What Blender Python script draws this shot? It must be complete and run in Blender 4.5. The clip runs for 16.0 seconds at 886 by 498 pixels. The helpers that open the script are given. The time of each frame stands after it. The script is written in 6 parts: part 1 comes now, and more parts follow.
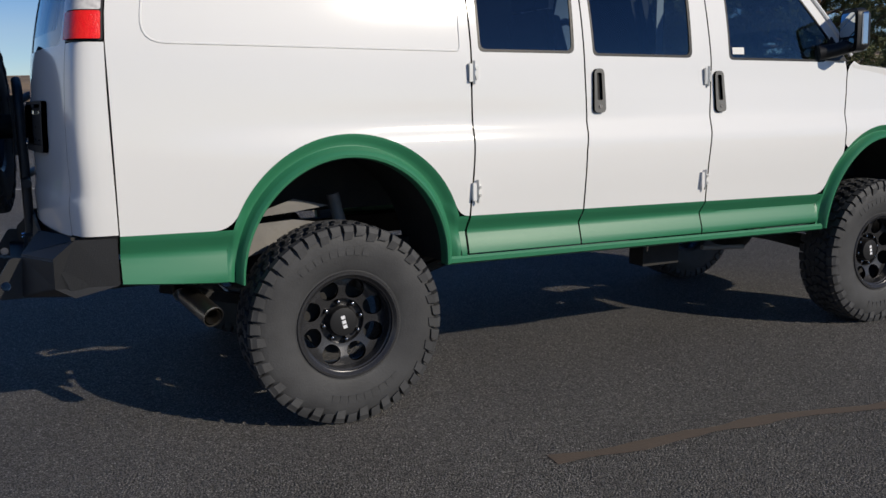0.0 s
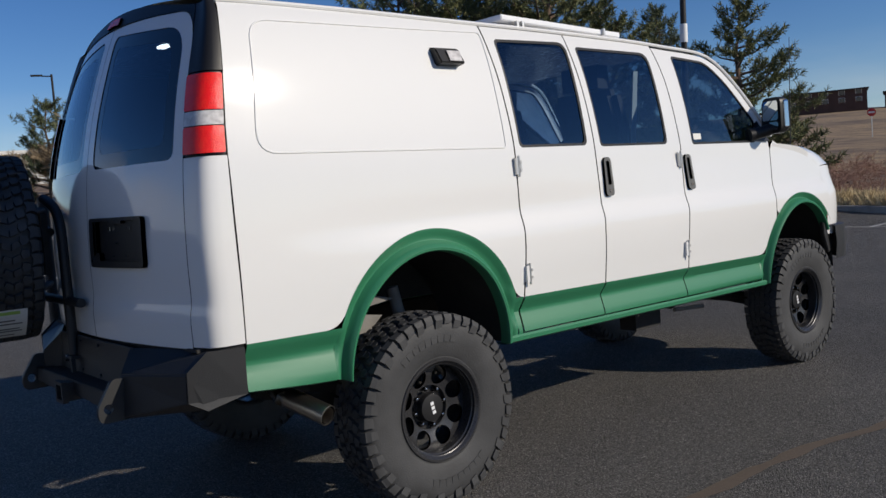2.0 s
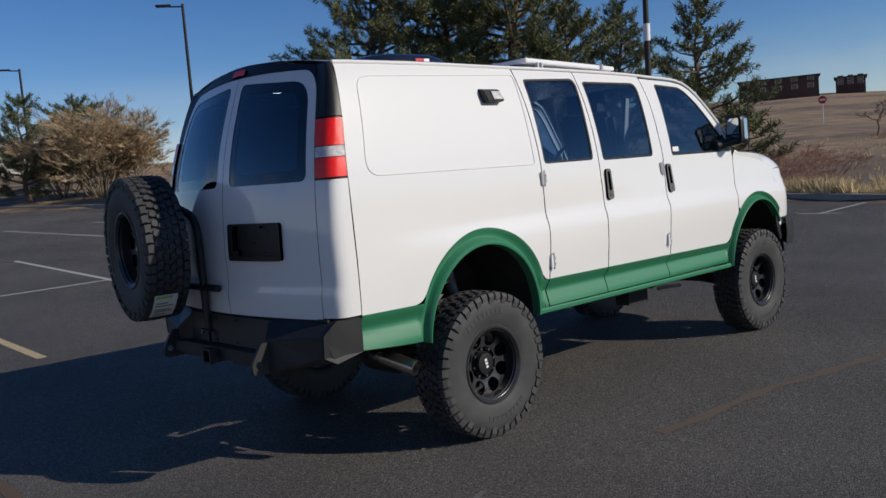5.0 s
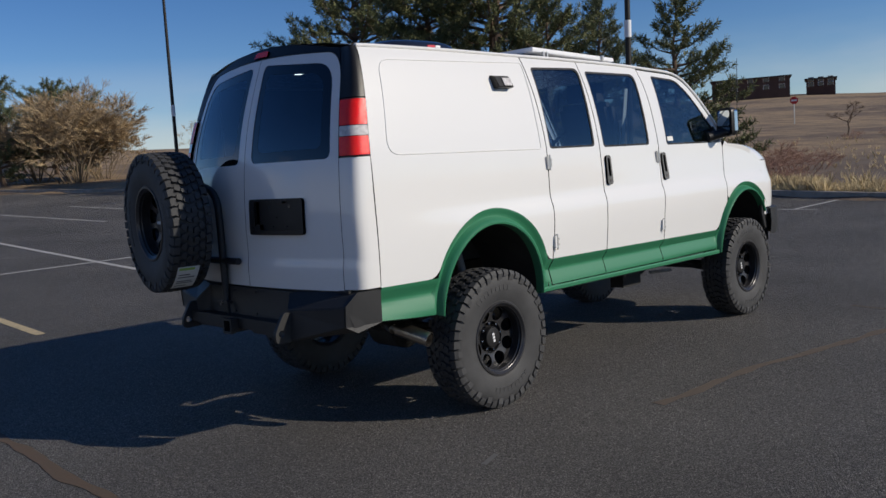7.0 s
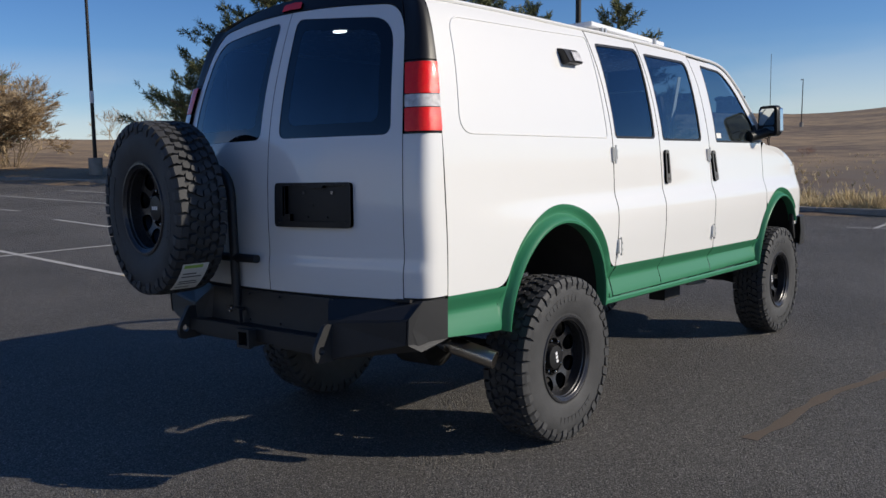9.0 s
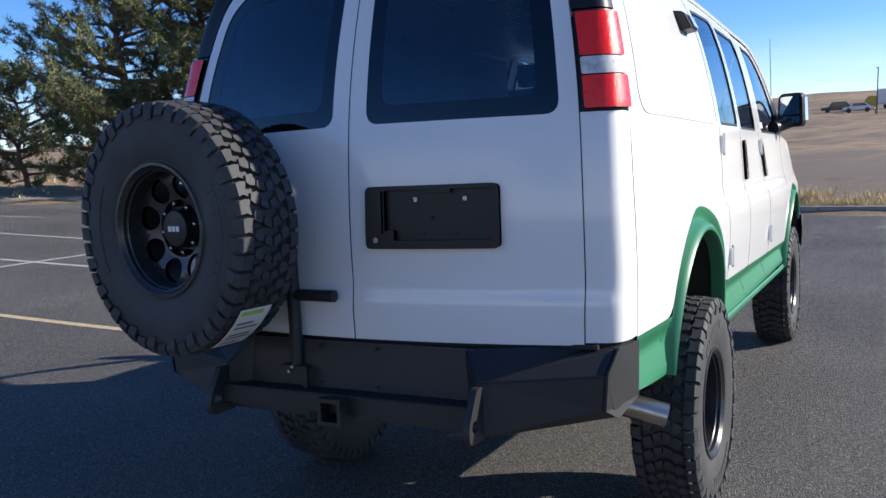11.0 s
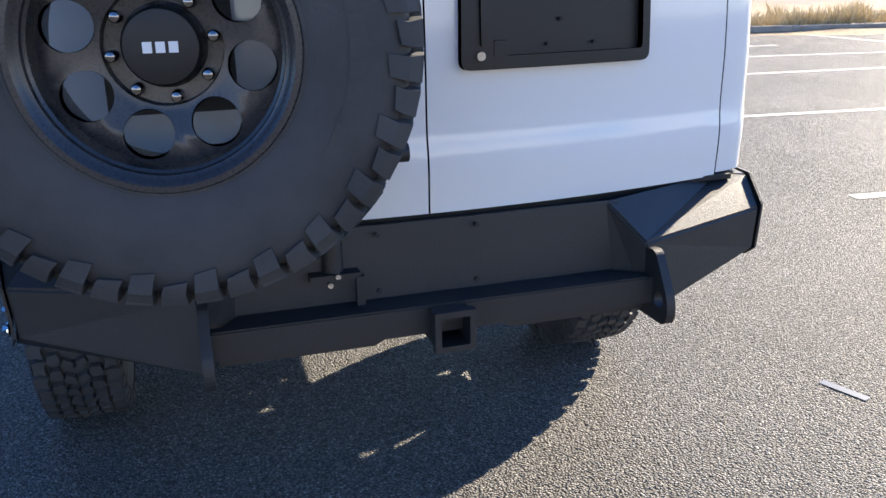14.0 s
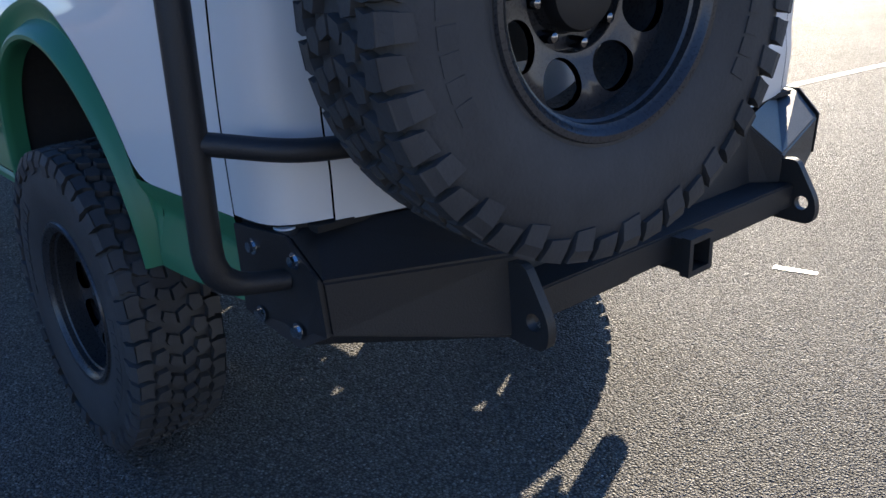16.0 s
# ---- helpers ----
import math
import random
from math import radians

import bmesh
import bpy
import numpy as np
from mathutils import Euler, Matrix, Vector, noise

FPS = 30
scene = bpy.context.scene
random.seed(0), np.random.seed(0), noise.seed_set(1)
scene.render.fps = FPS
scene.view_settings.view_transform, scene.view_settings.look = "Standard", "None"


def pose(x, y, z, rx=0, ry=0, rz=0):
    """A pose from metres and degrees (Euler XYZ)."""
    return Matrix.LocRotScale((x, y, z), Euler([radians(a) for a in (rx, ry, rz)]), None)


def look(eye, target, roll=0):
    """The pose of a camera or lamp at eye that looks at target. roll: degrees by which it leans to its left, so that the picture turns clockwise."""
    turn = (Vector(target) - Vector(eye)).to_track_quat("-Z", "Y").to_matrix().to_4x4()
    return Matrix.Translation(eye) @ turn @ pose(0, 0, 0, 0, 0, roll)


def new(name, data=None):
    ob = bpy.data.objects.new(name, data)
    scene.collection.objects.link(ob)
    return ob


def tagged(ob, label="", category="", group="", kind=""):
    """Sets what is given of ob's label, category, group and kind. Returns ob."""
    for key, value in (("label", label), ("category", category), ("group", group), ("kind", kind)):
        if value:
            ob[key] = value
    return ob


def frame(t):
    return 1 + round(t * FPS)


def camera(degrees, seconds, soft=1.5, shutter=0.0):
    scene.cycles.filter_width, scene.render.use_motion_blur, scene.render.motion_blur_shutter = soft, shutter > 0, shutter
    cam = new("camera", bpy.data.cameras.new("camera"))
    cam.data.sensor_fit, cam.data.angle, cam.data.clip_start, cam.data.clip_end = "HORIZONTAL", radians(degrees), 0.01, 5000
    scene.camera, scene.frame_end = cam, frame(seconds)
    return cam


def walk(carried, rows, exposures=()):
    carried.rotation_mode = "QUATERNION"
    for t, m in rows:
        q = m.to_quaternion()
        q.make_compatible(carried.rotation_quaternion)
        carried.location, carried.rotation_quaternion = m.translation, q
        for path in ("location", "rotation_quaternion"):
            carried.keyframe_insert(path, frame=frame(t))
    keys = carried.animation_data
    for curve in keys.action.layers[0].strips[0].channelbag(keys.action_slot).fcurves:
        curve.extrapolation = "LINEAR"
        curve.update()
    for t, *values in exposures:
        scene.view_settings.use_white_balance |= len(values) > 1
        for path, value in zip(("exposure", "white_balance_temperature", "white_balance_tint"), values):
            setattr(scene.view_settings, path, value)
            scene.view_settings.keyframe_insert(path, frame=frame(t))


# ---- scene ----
cam = camera(53.8, 16.0)
PATH = [
    (0, (-1.25, -4.397, 1.342), (-0.369, -2.63, 1.019), -1.0),
    (0.5, (-1.58, -4.186, 1.359), (-0.559, -2.495, 1.045), -1.3),
    (1, (-1.944, -4.087, 1.404), (-0.849, -2.439, 1.11), -2.4),
    (1.5, (-2.196, -3.939, 1.391), (-1.044, -2.321, 1.159), -3.4),
    (2, (-2.426, -3.934, 1.422), (-1.136, -2.413, 1.277), -4.3),
    (2.5, (-2.701, -4.021, 1.447), (-1.37, -2.529, 1.401), -4.3),
    (3, (-2.89, -4.204, 1.451), (-1.56, -2.71, 1.451), -4.2),
    (3.5, (-3.065, -4.293, 1.614), (-1.699, -2.833, 1.626), -3.5),
    (4, (-3.288, -4.352, 1.699), (-1.924, -2.889, 1.709), -3.8),
    (4.5, (-3.456, -4.449, 1.683), (-2.098, -2.982, 1.629), -4.2),
    (5, (-3.62, -4.539, 1.593), (-2.267, -3.077, 1.414), -4.9),
    (5.2, (-3.679, -4.54, 1.582), (-2.313, -3.094, 1.372), -4.9),
    (7.3, (-3.972, -4.548, 1.518), (-2.558, -3.146, 1.326), -3.2),
    (7.5, (-3.971, -4.448, 1.478), (-2.536, -3.068, 1.29), -3.0),
    (8, (-3.889, -4.181, 1.456), (-2.433, -2.823, 1.269), -2.4),
    (8.5, (-3.846, -3.82, 1.471), (-2.366, -2.489, 1.279), -2.0),
    (8.7, (-3.858, -3.635, 1.475), (-2.361, -2.323, 1.276), -1.8),
    (10.8, (-3.638, -1.852, 1.408), (-1.888, -0.898, 1.24), -2.4),
    (11, (-3.612, -1.678, 1.459), (-1.855, -0.743, 1.264), -2.7),
    (11.5, (-3.591, -1.27, 1.44), (-1.771, -0.47, 1.22), -3.1),
    (12, (-3.508, -0.914, 1.394), (-1.618, -0.339, 1.081), -2.6),
    (12.5, (-3.361, -0.583, 1.399), (-1.453, -0.274, 0.886), -2.5),
    (13, (-3.28, -0.191, 1.388), (-1.351, -0.141, 0.864), -1.1),
    (13.5, (-3.136, 0.174, 1.385), (-1.241, -0.128, 0.821), -1.8),
    (14, (-2.948, 0.524, 1.391), (-1.126, -0.032, 0.783), -1.1),
    (14.5, (-2.82, 0.89, 1.38), (-1.135, 0.023, 0.742), 0.2),
    (15, (-2.619, 1.144, 1.357), (-1.04, 0.125, 0.674), -1.4),
    (15.5, (-2.443, 1.354, 1.382), (-0.941, 0.244, 0.666), -1.7),
    (16, (-2.337, 1.638, 1.399), (-0.915, 0.428, 0.682), -2.0),
]
EXPOSURES = [(t, s, k, 10) for t, s, k in ((0, -0.06, 6750), (1.5, -0.06, 6750), (2.0, 0.0, 6750), (2.5, -0.22, 6450), (3.5, -0.32, 6350), (4.3, -0.28, 6450), (5.0, -0.02, 6700), (8.0, 0.02, 6750), (8.7, 0.17, 6800),
                                           (10.8, 0.96, 6500), (11.5, 1.36, 6450), (12.0, 1.50, 6600), (12.5, 1.78, 6850), (13.0, 2.15, 7050), (13.5, 2.42, 7200), (14.0, 2.30, 7300), (14.5, 2.08, 7420), (15.0, 1.72, 7420), (16.0, 1.78, 7350))]
walk(cam, [(t, look(eye, target, roll)) for t, eye, target, roll in PATH], EXPOSURES)

import mathutils
import mathutils.geometry

# ---- world, sun ----
SUN_WAY = Vector((0.98, -1.70, 1.0)).normalized()      # towards the sun
world = bpy.data.worlds.new("world")
scene.world = world
world.use_nodes = True
wn = world.node_tree.nodes
sky = wn.new("ShaderNodeTexSky")
sky.sky_type, sky.sun_disc = "NISHITA", False
sky.sun_elevation = math.asin(SUN_WAY.z)
sky.sun_rotation = math.atan2(SUN_WAY.x, SUN_WAY.y)
sky.air_density, sky.dust_density, sky.ozone_density, sky.altitude = 1.0, 0.12, 4.0, 1700
wn["Background"].inputs["Strength"].default_value = 0.090
wl = world.node_tree.links
# thin clouds low over the horizon
where = wn.new("ShaderNodeTexCoord")
stretch = wn.new("ShaderNodeMapping")
stretch.inputs["Scale"].default_value = (2.2, 2.2, 9.0)
cloud = wn.new("ShaderNodeTexNoise")
cloud.inputs["Scale"].default_value, cloud.inputs["Detail"].default_value = 1.6, 8
thick = wn.new("ShaderNodeMapRange")
thick.inputs[1].default_value, thick.inputs[2].default_value = 0.38, 0.62
axes = wn.new("ShaderNodeSeparateXYZ")
low = wn.new("ShaderNodeMapRange")
low.inputs[1].default_value, low.inputs[2].default_value, low.inputs[3].default_value, low.inputs[4].default_value = 0.02, 0.13, 0.55, 0.0
both = wn.new("ShaderNodeMath")
both.operation = "MULTIPLY"
veil = wn.new("ShaderNodeMix")
veil.data_type = "RGBA"
veil.inputs["B"].default_value = (6.2, 6.6, 7.2, 1)
wl.new(where.outputs["Generated"], stretch.inputs[0])
wl.new(stretch.outputs[0], cloud.inputs["Vector"])
wl.new(cloud.outputs[0], thick.inputs[0])
wl.new(where.outputs["Generated"], axes.inputs[0])
wl.new(axes.outputs[2], low.inputs[0])
wl.new(thick.outputs[0], both.inputs[0])
wl.new(low.outputs[0], both.inputs[1])
wl.new(both.outputs[0], veil.inputs["Factor"])
deep = wn.new("ShaderNodeHueSaturation")
deep.inputs["Hue"].default_value, deep.inputs["Saturation"].default_value = 0.510, 1.22
wl.new(sky.outputs[0], deep.inputs["Color"])
wl.new(deep.outputs[0], veil.inputs["A"])
# a bank of cloud on the side away from the hill
puff = wn.new("ShaderNodeTexNoise")
puff.inputs["Scale"].default_value, puff.inputs["Detail"].default_value = 4.5, 9
heap = wn.new("ShaderNodeMapRange")
heap.inputs[1].default_value, heap.inputs[2].default_value = 0.40, 0.50
side = wn.new("ShaderNodeMapRange")
side.inputs[1].default_value, side.inputs[2].default_value, side.inputs[3].default_value, side.inputs[4].default_value = -0.55, -0.15, 1.0, 0.0
tall = wn.new("ShaderNodeMapRange")
tall.inputs[1].default_value, tall.inputs[2].default_value, tall.inputs[3].default_value, tall.inputs[4].default_value = 0.10, 0.24, 0.9, 0.0
bank, mass = wn.new("ShaderNodeMath"), wn.new("ShaderNodeMath")
bank.operation = mass.operation = "MULTIPLY"
cover = wn.new("ShaderNodeMix")
cover.data_type = "RGBA"
cover.inputs["B"].default_value = (7.5, 7.5, 7.6, 1)
wl.new(where.outputs["Generated"], puff.inputs["Vector"])
wl.new(puff.outputs[0], heap.inputs[0])
wl.new(axes.outputs[0], side.inputs[0])
wl.new(axes.outputs[2], tall.inputs[0])
wl.new(side.outputs[0], bank.inputs[0])
wl.new(tall.outputs[0], bank.inputs[1])
wl.new(bank.outputs[0], mass.inputs[0])
wl.new(heap.outputs[0], mass.inputs[1])
wl.new(mass.outputs[0], cover.inputs["Factor"])
wl.new(veil.outputs["Result"], cover.inputs["A"])
wl.new(cover.outputs["Result"], wn["Background"].inputs["Color"])
sun_data = bpy.data.lights.new("sun", "SUN")
sun_data.energy, sun_data.angle, sun_data.color = 3.75, radians(0.53), (1.0, 0.93, 0.82)
sun = new("sun", sun_data)
sun.matrix_world = look(SUN_WAY * 60, (0, 0, 0))


# ---- materials ----
def material(name, colour, rough=0.5, metal=0.0, coat=0.0, spots=0.0, spot_scale=6.0, bump=0.0, bump_scale=80.0, second=None, spec=0.5):
    """A surface with large patches of a second tone, fine grain in the roughness and a little relief."""
    m = bpy.data.materials.new(name)
    m.use_nodes = True
    n, l = m.node_tree.nodes, m.node_tree.links
    b = n["Principled BSDF"]
    b.inputs["Roughness"].default_value, b.inputs["Metallic"].default_value = rough, metal
    b.inputs["Coat Weight"].default_value, b.inputs["Coat Roughness"].default_value = coat, 0.035
    b.inputs["Specular IOR Level"].default_value = spec
    b.inputs["Base Color"].default_value = (*colour, 1)
    co = n.new("ShaderNodeTexCoord")
    if spots:
        t = n.new("ShaderNodeTexNoise")
        t.inputs["Scale"].default_value, t.inputs["Detail"].default_value = spot_scale, 6
        r = n.new("ShaderNodeMapRange")
        r.inputs[1].default_value, r.inputs[2].default_value = 0.35, 0.7
        r.inputs[4].default_value = spots
        mix = n.new("ShaderNodeMix")
        mix.data_type = "RGBA"
        mix.inputs["A"].default_value = (*colour, 1)
        mix.inputs["B"].default_value = (*(second or [c * 0.55 for c in colour]), 1)
        l.new(co.outputs["Object"], t.inputs["Vector"])
        l.new(t.outputs[0], r.inputs[0])
        l.new(r.outputs[0], mix.inputs["Factor"])
        l.new(mix.outputs["Result"], b.inputs["Base Color"])
    if bump:
        t2 = n.new("ShaderNodeTexNoise")
        t2.inputs["Scale"].default_value, t2.inputs["Detail"].default_value = bump_scale, 4
        bp = n.new("ShaderNodeBump")
        bp.inputs["Strength"].default_value, bp.inputs["Distance"].default_value = bump, 0.004
        l.new(co.outputs["Object"], t2.inputs["Vector"])
        l.new(t2.outputs[0], bp.inputs["Height"])
        l.new(bp.outputs[0], b.inputs["Normal"])
        r2 = n.new("ShaderNodeMapRange")
        r2.inputs[3].default_value, r2.inputs[4].default_value = max(0.02, rough - 0.07), min(1, rough + 0.08)
        l.new(t2.outputs[0], r2.inputs[0])
        l.new(r2.outputs[0], b.inputs["Roughness"])
    return m


def glass(name, tint, rough=0.0):
    m = bpy.data.materials.new(name)
    m.use_nodes = True
    n, l = m.node_tree.nodes, m.node_tree.links
    n.remove(n["Principled BSDF"])
    tr, gl, fr, mix = (n.new("ShaderNode" + k) for k in ("BsdfTransparent", "BsdfGlossy", "Fresnel", "MixShader"))
    tr.inputs[0].default_value = (*tint, 1)
    gl.inputs["Roughness"].default_value = rough
    gl.inputs["Color"].default_value = (0.78, 0.90, 1.0, 1)
    fr.inputs["IOR"].default_value = 1.85
    l.new(fr.outputs[0], mix.inputs[0])
    l.new(tr.outputs[0], mix.inputs[1])
    l.new(gl.outputs[0], mix.inputs[2])
    l.new(mix.outputs[0], n["Material Output"].inputs[0])
    return m


M_WHITE = material("white_paint", (0.74, 0.74, 0.73), 0.5, coat=1.0, spots=0.10, spot_scale=1.3, second=(0.68, 0.68, 0.665), spec=0.3)
M_WHITE.node_tree.nodes["Principled BSDF"].inputs["Coat Roughness"].default_value = 0.075
M_GREEN = material("green_paint", (0.028, 0.185, 0.092), 0.42, spots=0.18, spot_scale=2.5, second=(0.023, 0.160, 0.078), bump=0.05, bump_scale=300)
M_TRIM = material("black_plastic", (0.012, 0.012, 0.013), 0.42, spec=0.35, bump=0.06, bump_scale=350, spots=0.3, spot_scale=9, second=(0.02, 0.02, 0.021))
M_STEEL = material("black_powder_coat", (0.014, 0.0145, 0.016), 0.50, bump=0.25, bump_scale=260, spots=0.4, spot_scale=5, second=(0.022, 0.0225, 0.024))
M_RUBBER = material("tyre_rubber", (0.034, 0.0345, 0.036), 0.66, bump=0.3, bump_scale=120, spots=0.7, spot_scale=6, second=(0.064, 0.065, 0.067), spec=0.42)
M_RIM = material("satin_black_rim", (0.045, 0.045, 0.048), 0.28, metal=0.4, bump=0.04, bump_scale=200)
M_CHROME = material("chrome", (0.75, 0.75, 0.75), 0.12, metal=1.0)
M_NUT = material("dark_chrome", (0.20, 0.20, 0.21), 0.16, metal=1.0)
M_STAINLESS = material("stainless", (0.45, 0.42, 0.38), 0.33, metal=1.0, spots=0.5, spot_scale=12, second=(0.30, 0.27, 0.24))
# darker than the stainless pipe: the shade inside the bore, put into its colour
M_BORE = material("shaded_bore_metal", (0.10, 0.092, 0.082), 0.55, metal=0.6, spots=0.6, spot_scale=30, second=(0.03, 0.028, 0.026))
M_DARK = material("underbody_dark", (0.012, 0.012, 0.012), 0.8, bump=0.4, bump_scale=40, spots=0.5, spot_scale=8, second=(0.03, 0.028, 0.026))
M_FRAME = material("frame_grey", (0.21, 0.20, 0.185), 0.6, bump=0.3, bump_scale=60, spots=0.6, spot_scale=9)
M_ALU = material("cast_alloy", (0.55, 0.55, 0.54), 0.4, metal=0.9)
M_INNER = material("interior_grey", (0.20, 0.21, 0.215), 0.8, spots=0.4, spot_scale=5)
M_SEAT = material("seat_cloth", (0.06, 0.062, 0.068), 0.9, spots=0.4, spot_scale=20, bump=0.3, bump_scale=200)
M_FOIL = material("silver_insulation", (0.55, 0.56, 0.58), 0.25, metal=0.9, bump=0.8, bump_scale=25)
M_RED = material("red_lens", (0.92, 0.010, 0.008), 0.20, coat=0.35, spec=0.4, bump=0.6, bump_scale=150, spots=0.6, spot_scale=60, second=(0.95, 0.040, 0.015))
M_CLEAR = material("clear_lens", (0.75, 0.73, 0.71), 0.12, coat=0.5, spots=0.8, spot_scale=40, second=(0.35, 0.33, 0.32))
M_AMBER = material("amber_lens", (0.75, 0.20, 0.02), 0.12, coat=1.0)
M_PAPER = material("paper_label", (0.75, 0.75, 0.72), 0.6, spots=0.15, spot_scale=60)
M_PRINT = material("label_print", (0.12, 0.12, 0.13), 0.6)
M_LIME = material("label_green", (0.35, 0.55, 0.12), 0.6)
M_PVC = material("white_letter", (0.75, 0.76, 0.78), 0.5)
M_GLASS = glass("tinted_glass", (0.26, 0.36, 0.46))
M_CLEARGLASS = glass("front_glass", (0.62, 0.68, 0.66))
M_BLACKGLASS = material("black_frit", (0.004, 0.004, 0.005), 0.03, coat=0.5, spec=0.45)
# emissive surface of the small box under the ceiling
M_GLOW = material("warm_glow", (0.9, 0.88, 0.8), 0.4)
M_GLOW.node_tree.nodes["Principled BSDF"].inputs["Emission Color"].default_value = (1.0, 0.95, 0.82, 1)
M_GLOW.node_tree.nodes["Principled BSDF"].inputs["Emission Strength"].default_value = 6.0
M_MIRROR = material("mirror_glass", (0.55, 0.60, 0.60), 0.01, metal=1.0)


# ---- builders ----
def obj(name, mesh, mat, parent=None, label="", smooth=False):
    ob = new(name, mesh)
    if mat:
        mesh.materials.append(mat)
    if smooth:
        mesh.shade_smooth()
    if parent:
        ob.parent = parent
        ob.matrix_parent_inverse = parent.matrix_world.inverted()
    if label:
        tagged(ob, label)
    return ob


def part(name, bm, mat, parent=None, label="", smooth=False, bevel=0.0):
    me = bpy.data.meshes.new(name)
    if bevel:
        edges = [e for e in bm.edges if len(e.link_faces) == 2 and e.calc_face_angle(0) > 0.5]
        bmesh.ops.bevel(bm, geom=edges, offset=bevel, segments=2, affect="EDGES", clamp_overlap=True)
    bm.normal_update()
    bm.to_mesh(me)
    bm.free()
    ob = obj(name, me, mat, parent, label)
    if smooth:
        me.shade_smooth()
        me.set_sharp_from_angle(angle=radians(38))
    return ob


def box(bm, lo, hi, m=None):
    vs = [bm.verts.new((m @ Vector(p)) if m else p) for p in ((x, y, z) for x in (lo[0], hi[0]) for y in (lo[1], hi[1]) for z in (lo[2], hi[2]))]
    for f in ((0, 1, 3, 2), (4, 6, 7, 5), (0, 4, 5, 1), (2, 3, 7, 6), (0, 2, 6, 4), (1, 5, 7, 3)):
        bm.faces.new([vs[i] for i in f])
    return bm


def prism(bm, outline, off):
    """A plate: a closed outline of points, thickened by the vector off."""
    a = [bm.verts.new(p) for p in outline]
    b = [bm.verts.new(Vector(p) + Vector(off)) for p in outline]
    n = len(a)
    bm.faces.new(a[::-1])
    bm.faces.new(b)
    for i in range(n):
        bm.faces.new((a[i], a[(i + 1) % n], b[(i + 1) % n], b[i]))
    bmesh.ops.recalc_face_normals(bm, faces=bm.faces)
    return bm


def tube(bm, path, r, n=14, caps=True):
    """A round bar along points; r is one radius, or one for each point."""
    path = [Vector(p) for p in path]
    rings = []
    up = None
    for i, p in enumerate(path):
        way = (path[min(i + 1, len(path) - 1)] - path[max(i - 1, 0)]).normalized()
        if up is None:
            up = way.orthogonal().normalized()
        up = (up - way * up.dot(way)).normalized()
        side = way.cross(up)
        rr = r[i] if isinstance(r, (list, tuple)) else r
        rings.append([bm.verts.new(p + (up * math.cos(a) + side * math.sin(a)) * rr) for a in (k * math.tau / n for k in range(n))])
    for a, b in zip(rings, rings[1:]):
        for k in range(n):
            bm.faces.new((a[k], a[(k + 1) % n], b[(k + 1) % n], b[k]))
    if caps:
        bm.faces.new(rings[0][::-1])
        bm.faces.new(rings[-1])
    return bm


def bend(points, r, n=5):
    """A path through points with rounded corners."""
    pts = [Vector(p) for p in points]
    out = [pts[0]]
    for a, b, c in zip(pts, pts[1:], pts[2:]):
        d0, d1 = (a - b).normalized(), (c - b).normalized()
        p, q = b + d0 * r, b + d1 * r
        for k in range(n + 1):
            t = k / n
            out.append(p * (1 - t) ** 2 + b * 2 * t * (1 - t) + q * t * t)
    return out + [pts[-1]]


def lathe(bm, profile, n, axis="y"):
    """Turns (radius, along) points round the axis through the origin."""
    rings = []
    for r, h in profile:
        ring = []
        for k in range(n):
            a = k * math.tau / n
            c, s = r * math.cos(a), r * math.sin(a)
            ring.append(bm.verts.new((c, h, s) if axis == "y" else (c, s, h)))
        rings.append(ring)
    for a, b in zip(rings, rings[1:]):
        for k in range(n):
            bm.faces.new((a[k], a[(k + 1) % n], b[(k + 1) % n], b[k]))
    return rings


def curve(pts, t):
    """A smooth curve through (t, value) points."""
    if t <= pts[0][0]:
        return pts[0][1]
    if t >= pts[-1][0]:
        return pts[-1][1]
    i = max(k for k in range(len(pts) - 1) if pts[k][0] <= t)
    (t0, v0), (t1, v1) = pts[i], pts[i + 1]

    def slope(k):
        a, b = pts[max(k - 1, 0)], pts[min(k + 1, len(pts) - 1)]
        return (b[1] - a[1]) / (b[0] - a[0])
    h = t1 - t0
    u = (t - t0) / h
    return (2 * u**3 - 3 * u**2 + 1) * v0 + (u**3 - 2 * u**2 + u) * h * slope(i) + (-2 * u**3 + 3 * u**2) * v1 + (u**3 - u**2) * h * slope(i + 1)


def inside(poly, x, y):
    hit = False
    for (x0, y0), (x1, y1) in zip(poly, poly[1:] + poly[:1]):
        if (y0 > y) != (y1 > y) and x < (x1 - x0) * (y - y0) / (y1 - y0) + x0:
            hit = not hit
    return hit


def rounded(corners, r, n=5):
    """A closed outline with rounded corners; r is one radius or one a corner."""
    out, m = [], len(corners)
    for i, c in enumerate(corners):
        rr = r[i] if isinstance(r, (list, tuple)) else r
        p, a, b = (Vector(q).to_2d() for q in (c, corners[i - 1], corners[(i + 1) % m]))
        if rr <= 0:
            out.append(tuple(p))
            continue
        d0, d1 = (a - p).normalized(), (b - p).normalized()
        s, e = p + d0 * rr, p + d1 * rr
        for k in range(n + 1):
            t = k / n
            out.append(tuple(s * (1 - t) ** 2 + p * 2 * t * (1 - t) + e * t * t))
    return out


def resample(poly, step):
    out = []
    for a, b in zip(poly, poly[1:] + poly[:1]):
        k = max(1, math.ceil(math.dist(a, b) / step))
        out += [(a[0] + (b[0] - a[0]) * i / k, a[1] + (b[1] - a[1]) * i / k) for i in range(k)]
    return out


